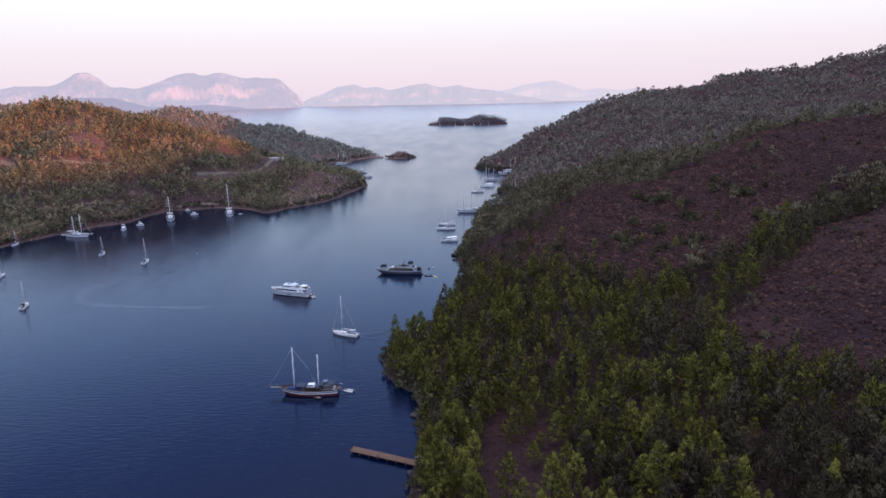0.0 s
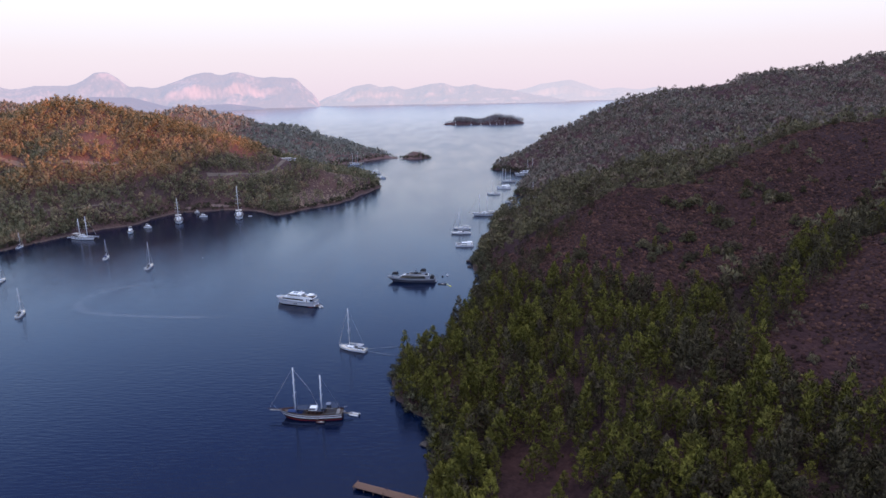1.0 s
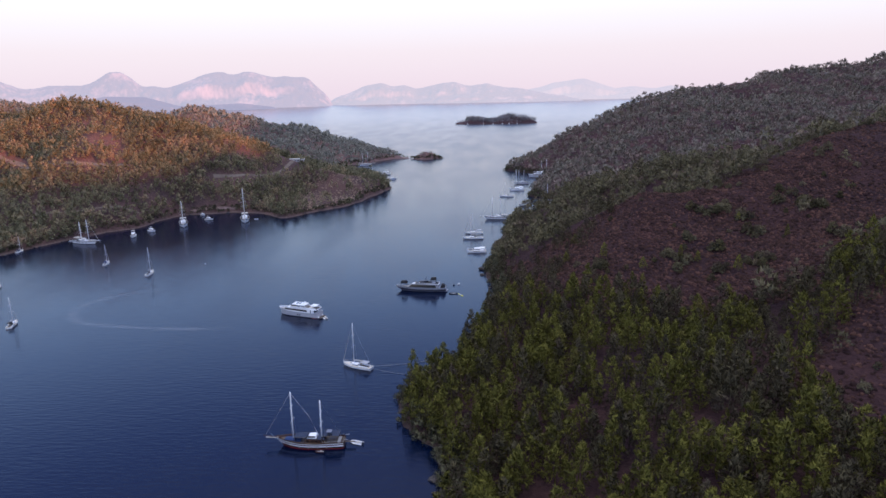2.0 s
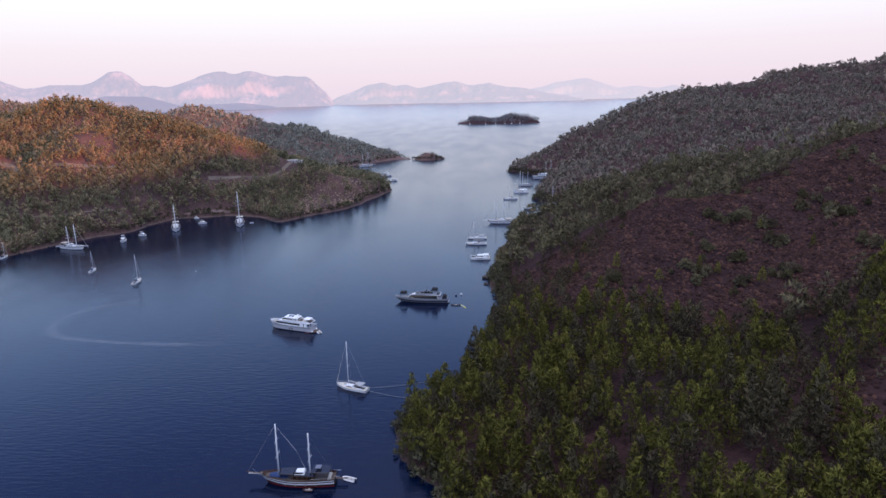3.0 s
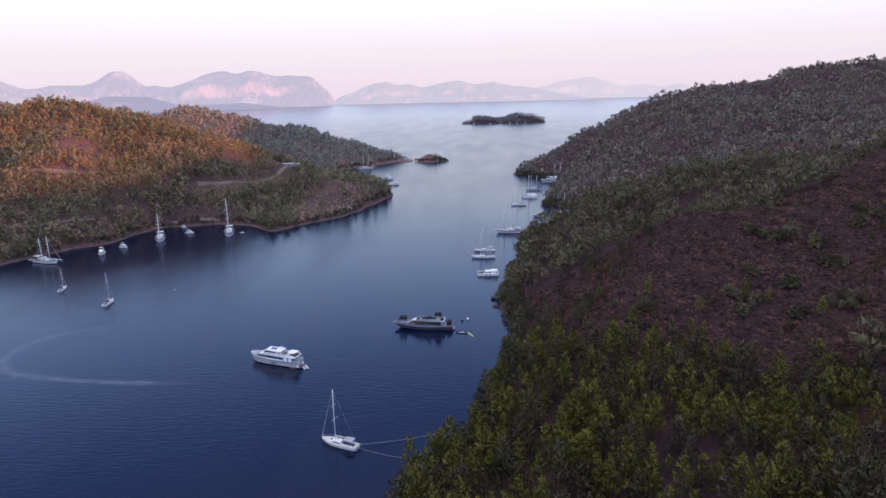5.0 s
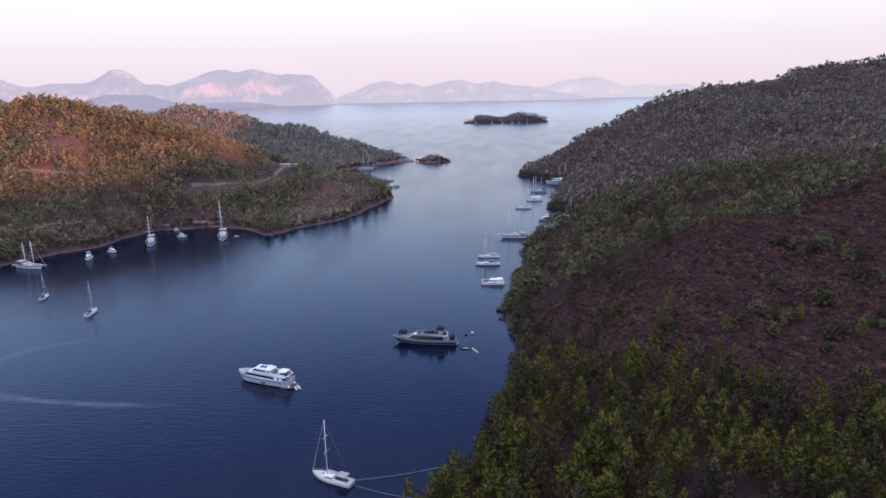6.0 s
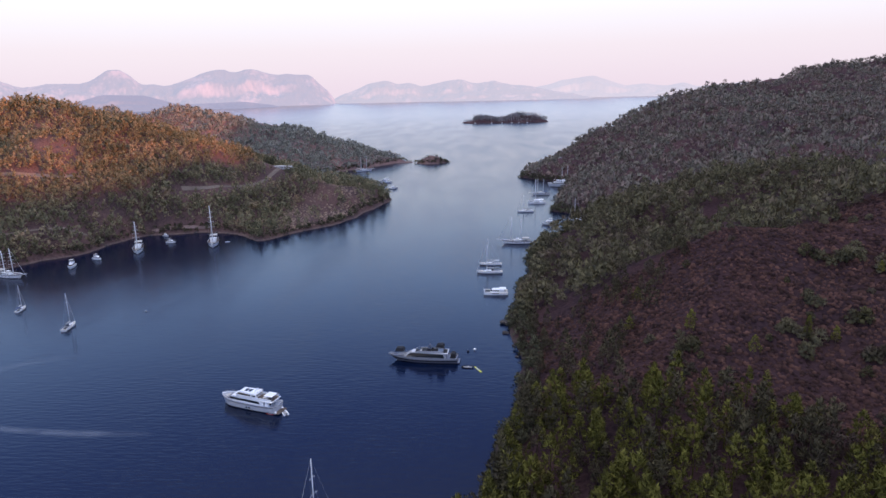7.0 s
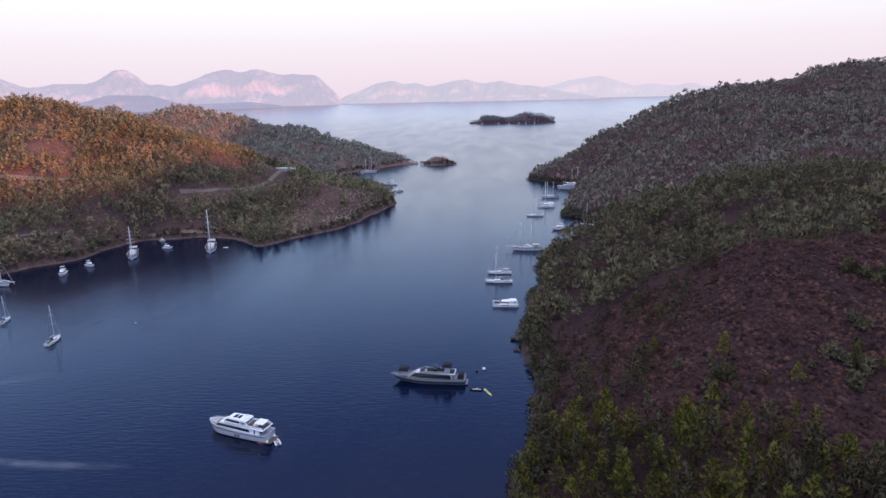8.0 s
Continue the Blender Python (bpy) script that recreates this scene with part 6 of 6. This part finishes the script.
def ribbon(name, label, category, pts, width, mat, lift=0.12, kind="structure"):
    """A path draped over the land through a few bends."""
    line = []
    for (ax, ay), (bx, by) in zip(pts, pts[1:]):
        n = max(1, int(math.hypot(bx - ax, by - ay) / 3))
        line += [(ax + (bx - ax) * i / n, ay + (by - ay) * i / n) for i in range(n)]
    line.append(pts[-1])
    line = np.array(line)
    for _ in range(6):
        line[1:-1] = (line[:-2] + line[1:-1] * 2 + line[2:]) / 4
    d = np.gradient(line, axis=0)
    d /= np.linalg.norm(d, axis=1, keepdims=True)
    nrm = np.stack([-d[:, 1], d[:, 0]], 1)
    rows = []
    for o in (-0.5, -0.17, 0.17, 0.5):
        w = width * (1 + 0.3 * fbm(line[:, 0], line[:, 1], 9, 2, 81))
        p = line + nrm * (o * w)[:, None]
        rows.append(np.stack([p[:, 0], p[:, 1], land_height(p[:, 0], p[:, 1]) + lift], 1))
    v = np.array(rows)
    i = np.arange(v.shape[0] * v.shape[1]).reshape(v.shape[:2])
    f = np.stack([i[:-1, :-1], i[:-1, 1:], i[1:, 1:], i[1:, :-1]], -1).reshape(-1, 4)
    return tagged(new(name, mesh_of(name, v.reshape(-1, 3), f, mat)), label, category, kind=kind)


house(-224, 842, 8)
ribbon("road", "pale dirt track winding along the wooded slope", "track", TRACK, 4.5, M_TRACK, 0.3)
ribbon("beach", "narrow pinkish shingle beach under the woods", "beach", BEACH, 2.4, M_SAND, 0.25)
ribbon("road", "narrow pale track above the far shore", "track", LOW_TRACK, 2.6, M_TRACK, 0.3)
ribbon("road", "reddish dirt lane across a wooded hillside", "track", UPPER_LANE, 5.0, M_TRACK, 0.3)

# ---- the wooded island in the gulf ----
ISLE = [(-48, 2345), (-10, 2330), (60, 2322), (140, 2318), (205, 2320), (244, 2330), (215, 2362), (130, 2385), (40, 2390), (-20, 2368)]
ix, iy = np.meshgrid(np.arange(-80, 280, 6.0), np.arange(2285, 2425, 6.0))
idist = inside_distance(ix, iy, ISLE) + 6 * fbm(ix, iy, 30, 3, 91)
hump = 3 + 12 * np.exp(-((ix - 25) / 42) ** 2) + 19 * np.clip((ix - 75) / 70, 0, 1) - 16 * np.clip((ix - 195) / 50, 0, 1)
iz = np.where(idist > 0, np.minimum(1.5 + idist * 0.9, hump + 6 * fbm(ix, iy, 45, 3, 92)), np.maximum(idist * 0.4, -8))
ii = np.arange(ix.size).reshape(ix.shape)
tagged(new("island_ground", mesh_of("island_ground", np.stack([ix, iy, iz], -1).reshape(-1, 3), np.stack([ii[:-1, :-1], ii[:-1, 1:], ii[1:, 1:], ii[1:, :-1]], -1).reshape(-1, 4), M_GROUND, True)),
       "low rocky wooded island in the gulf", "island", kind="structure")
r = np.random.default_rng(55)
ok = idist.ravel() > 1
IX, IY, IZ = ix.ravel()[ok] + r.uniform(-3, 3, ok.sum()), iy.ravel()[ok] + r.uniform(-3, 3, ok.sum()), iz.ravel()[ok]
clumps = []
for k in range(len(IX)):
    tv, tf, tn = fars[k % 12]
    g = r.uniform(1.2, 1.7) * (1.0 + 0.7 * vnoise(IX[k] / 26, IY[k] / 60, 5)) * (0.45 if IX[k] < -8 else 1)
    clumps.append((tv * g + (IX[k], IY[k], IZ[k] - 1), tf, tn))
tagged(new("woodland", plant_mesh("woodland", stack(clumps), M_ISLE)), "dark trees covering the small island", "woodland", kind="stuff")
for k, (px, py) in enumerate(((-46, 2338), (-4, 2322), (52, 2312), (86, 2308), (118, 2306), (142, 2308), (170, 2308))):
    sloop("white sailing yacht lying off the wooded island", px, py, 90 + 15 * math.sin(k * 2.1), 15, 20 + 8 * (k in (1, 4)))


# ---- a tender's fading wake on the water ----
def foam_material():
    m = bpy.data.materials.new("wake_foam")
    m.use_nodes = True
    n, l = m.node_tree.nodes, m.node_tree.links
    b = n["Principled BSDF"]
    b.inputs["Base Color"].default_value, b.inputs["Roughness"].default_value = (0.55, 0.60, 0.68, 1), 0.5
    geo, tex, ramp, tr, ms = (n.new("ShaderNodeNewGeometry"), n.new("ShaderNodeTexNoise"), n.new("ShaderNodeValToRGB"), n.new("ShaderNodeBsdfTransparent"), n.new("ShaderNodeMixShader"))
    tex.inputs["Scale"].default_value, tex.inputs["Detail"].default_value = 0.16, 5
    l.new(geo.outputs["Position"], tex.inputs["Vector"])
    ramp.color_ramp.elements[0].position, ramp.color_ramp.elements[0].color = 0.25, (0.03, 0.03, 0.03, 1)
    ramp.color_ramp.elements[1].position, ramp.color_ramp.elements[1].color = 0.80, (0.29, 0.29, 0.29, 1)
    l.new(tex.outputs[0], ramp.inputs[0])
    thin, fade = n.new("ShaderNodeAttribute"), n.new("ShaderNodeMath")
    thin.attribute_name, fade.operation = "foam", "MULTIPLY"
    l.new(thin.outputs["Fac"], fade.inputs[0])
    l.new(ramp.outputs[0], fade.inputs[1])
    l.new(fade.outputs[0], ms.inputs[0])
    l.new(tr.outputs[0], ms.inputs[1])
    l.new(b.outputs[0], ms.inputs[2])
    l.new(ms.outputs[0], n["Material Output"].inputs[0])
    return m


def wake(label, pts, wide_from, wide_to, z, mat, strong=1.0):
    """A band of foam, thickest along its middle, thinning out to its edges and to its old end."""
    line = []
    for (ax, ay), (bx, by) in zip(pts, pts[1:]):
        n = max(1, int(math.hypot(bx - ax, by - ay) / 2))
        line += [(ax + (bx - ax) * i / n, ay + (by - ay) * i / n) for i in range(n)]
    line = np.array(line + [pts[-1]])
    for _ in range(40):
        line[1:-1] = (line[:-2] + line[1:-1] * 2 + line[2:]) / 4
    d = np.gradient(line, axis=0)
    d /= np.linalg.norm(d, axis=1, keepdims=True)
    nrm = np.stack([-d[:, 1], d[:, 0]], 1)
    t = np.linspace(0, 1, len(line))
    w = (wide_from + (wide_to - wide_from) * t) * (1 + 0.5 * fbm(line[:, 0], line[:, 1], 9, 3, 15))
    offs = np.linspace(-0.5, 0.5, 9)
    v = np.array([np.concatenate([line + nrm * (o * w)[:, None], np.full((len(line), 1), z)], 1) for o in offs])
    foam = np.array([(1 - (2 * abs(o)) ** 1.5) * strong * (0.25 + 0.75 * t) * np.clip(t / 0.15, 0, 1) * np.clip((1 - t) / 0.18, 0, 1) for o in offs])
    i = np.arange(v.shape[0] * v.shape[1]).reshape(v.shape[:2])
    f = np.stack([i[:-1, :-1], i[:-1, 1:], i[1:, 1:], i[1:, :-1]], -1).reshape(-1, 4)
    me = mesh_of("wake", v.reshape(-1, 3), f, mat, True)
    me.attributes.new("foam", "FLOAT", "POINT").data.foreach_set("value", foam.ravel().astype(np.float32))
    return tagged(new("wake", me), label, "wake", kind="stuff")


M_FOAM = foam_material()
wake("pale curved wake left on the calm water", [(-180, 402), (-205, 395), (-217, 383), (-223, 368), (-218, 352), (-203, 342), (-176, 337), (-150, 334), (-118, 334)], 9.0, 4.0, 0.03, M_FOAM)


# ---- by the jetty: a small hut with white cloth panels, and a lamp ----
def beach_hut(x, y, turn):
    z = float(land_height(np.array([x]), np.array([y]))[0])
    h = new("beach_hut")
    h.matrix_world = pose(x, y, z - 0.1, 0, 0, turn)
    tagged(h, "small timber hut with white cloth panels under the pines", "hut")
    for px in (-2.0, 0.0, 2.0):
        for py in (-1.4, 1.4):
            part("post", rod([(px, py, 0), (px, py, 2.5)], 0.08, sides=6), M_TIMBER, h)
    part("roof", slab(-2.4, 2.4, 3.6, 3.6, 2.5, 3.3, 1.6, 1.6, 1.2, 0.04), M_TIMBER, h, "low brown timber roof")
    for px, w in ((-1.5, 0.75), (-0.3, 0.55), (1.1, 1.1)):
        part("cloth_panel", slab(px - w / 2, px + w / 2, 0.05, 0.05, 0.3, 2.3, 0.03, 0.03, 0, 0.01, y=-1.5), M_WHITE, h, "white hanging cloth")
    part("counter", slab(-1.9, 1.9, 0.6, 0.6, 0, 1.0, bevel=0.03, y=0.9), M_TIMBER, h)
    return h


beach_hut(1.8, 184.5, 12)


def lamp_post(x, y):
    z = float(land_height(np.array([x]), np.array([y]))[0])
    l = new("lamp_post")
    l.matrix_world = pose(x, y, z)
    tagged(l, "slim lamp post with an unlit white globe beside a jetty", "lamp")
    part("post", rod([(0, 0, -0.2), (0, 0, 3.6)], 0.07, 0.05, 6), M_STEEL, l)
    bm = bmesh.new()
    bmesh.ops.create_icosphere(bm, subdivisions=2, radius=0.38, matrix=Matrix.Translation((0, 0, 3.9)))
    part("globe", bm, M_WHITE, l, smooth=True)
    part("collar", rod([(0, 0, 3.5), (0, 0, 3.62)], 0.14, sides=8), M_STEEL, l)
    return l


lamp_post(-9.5, 172.0)
lamp_post(4.5, 191.0)
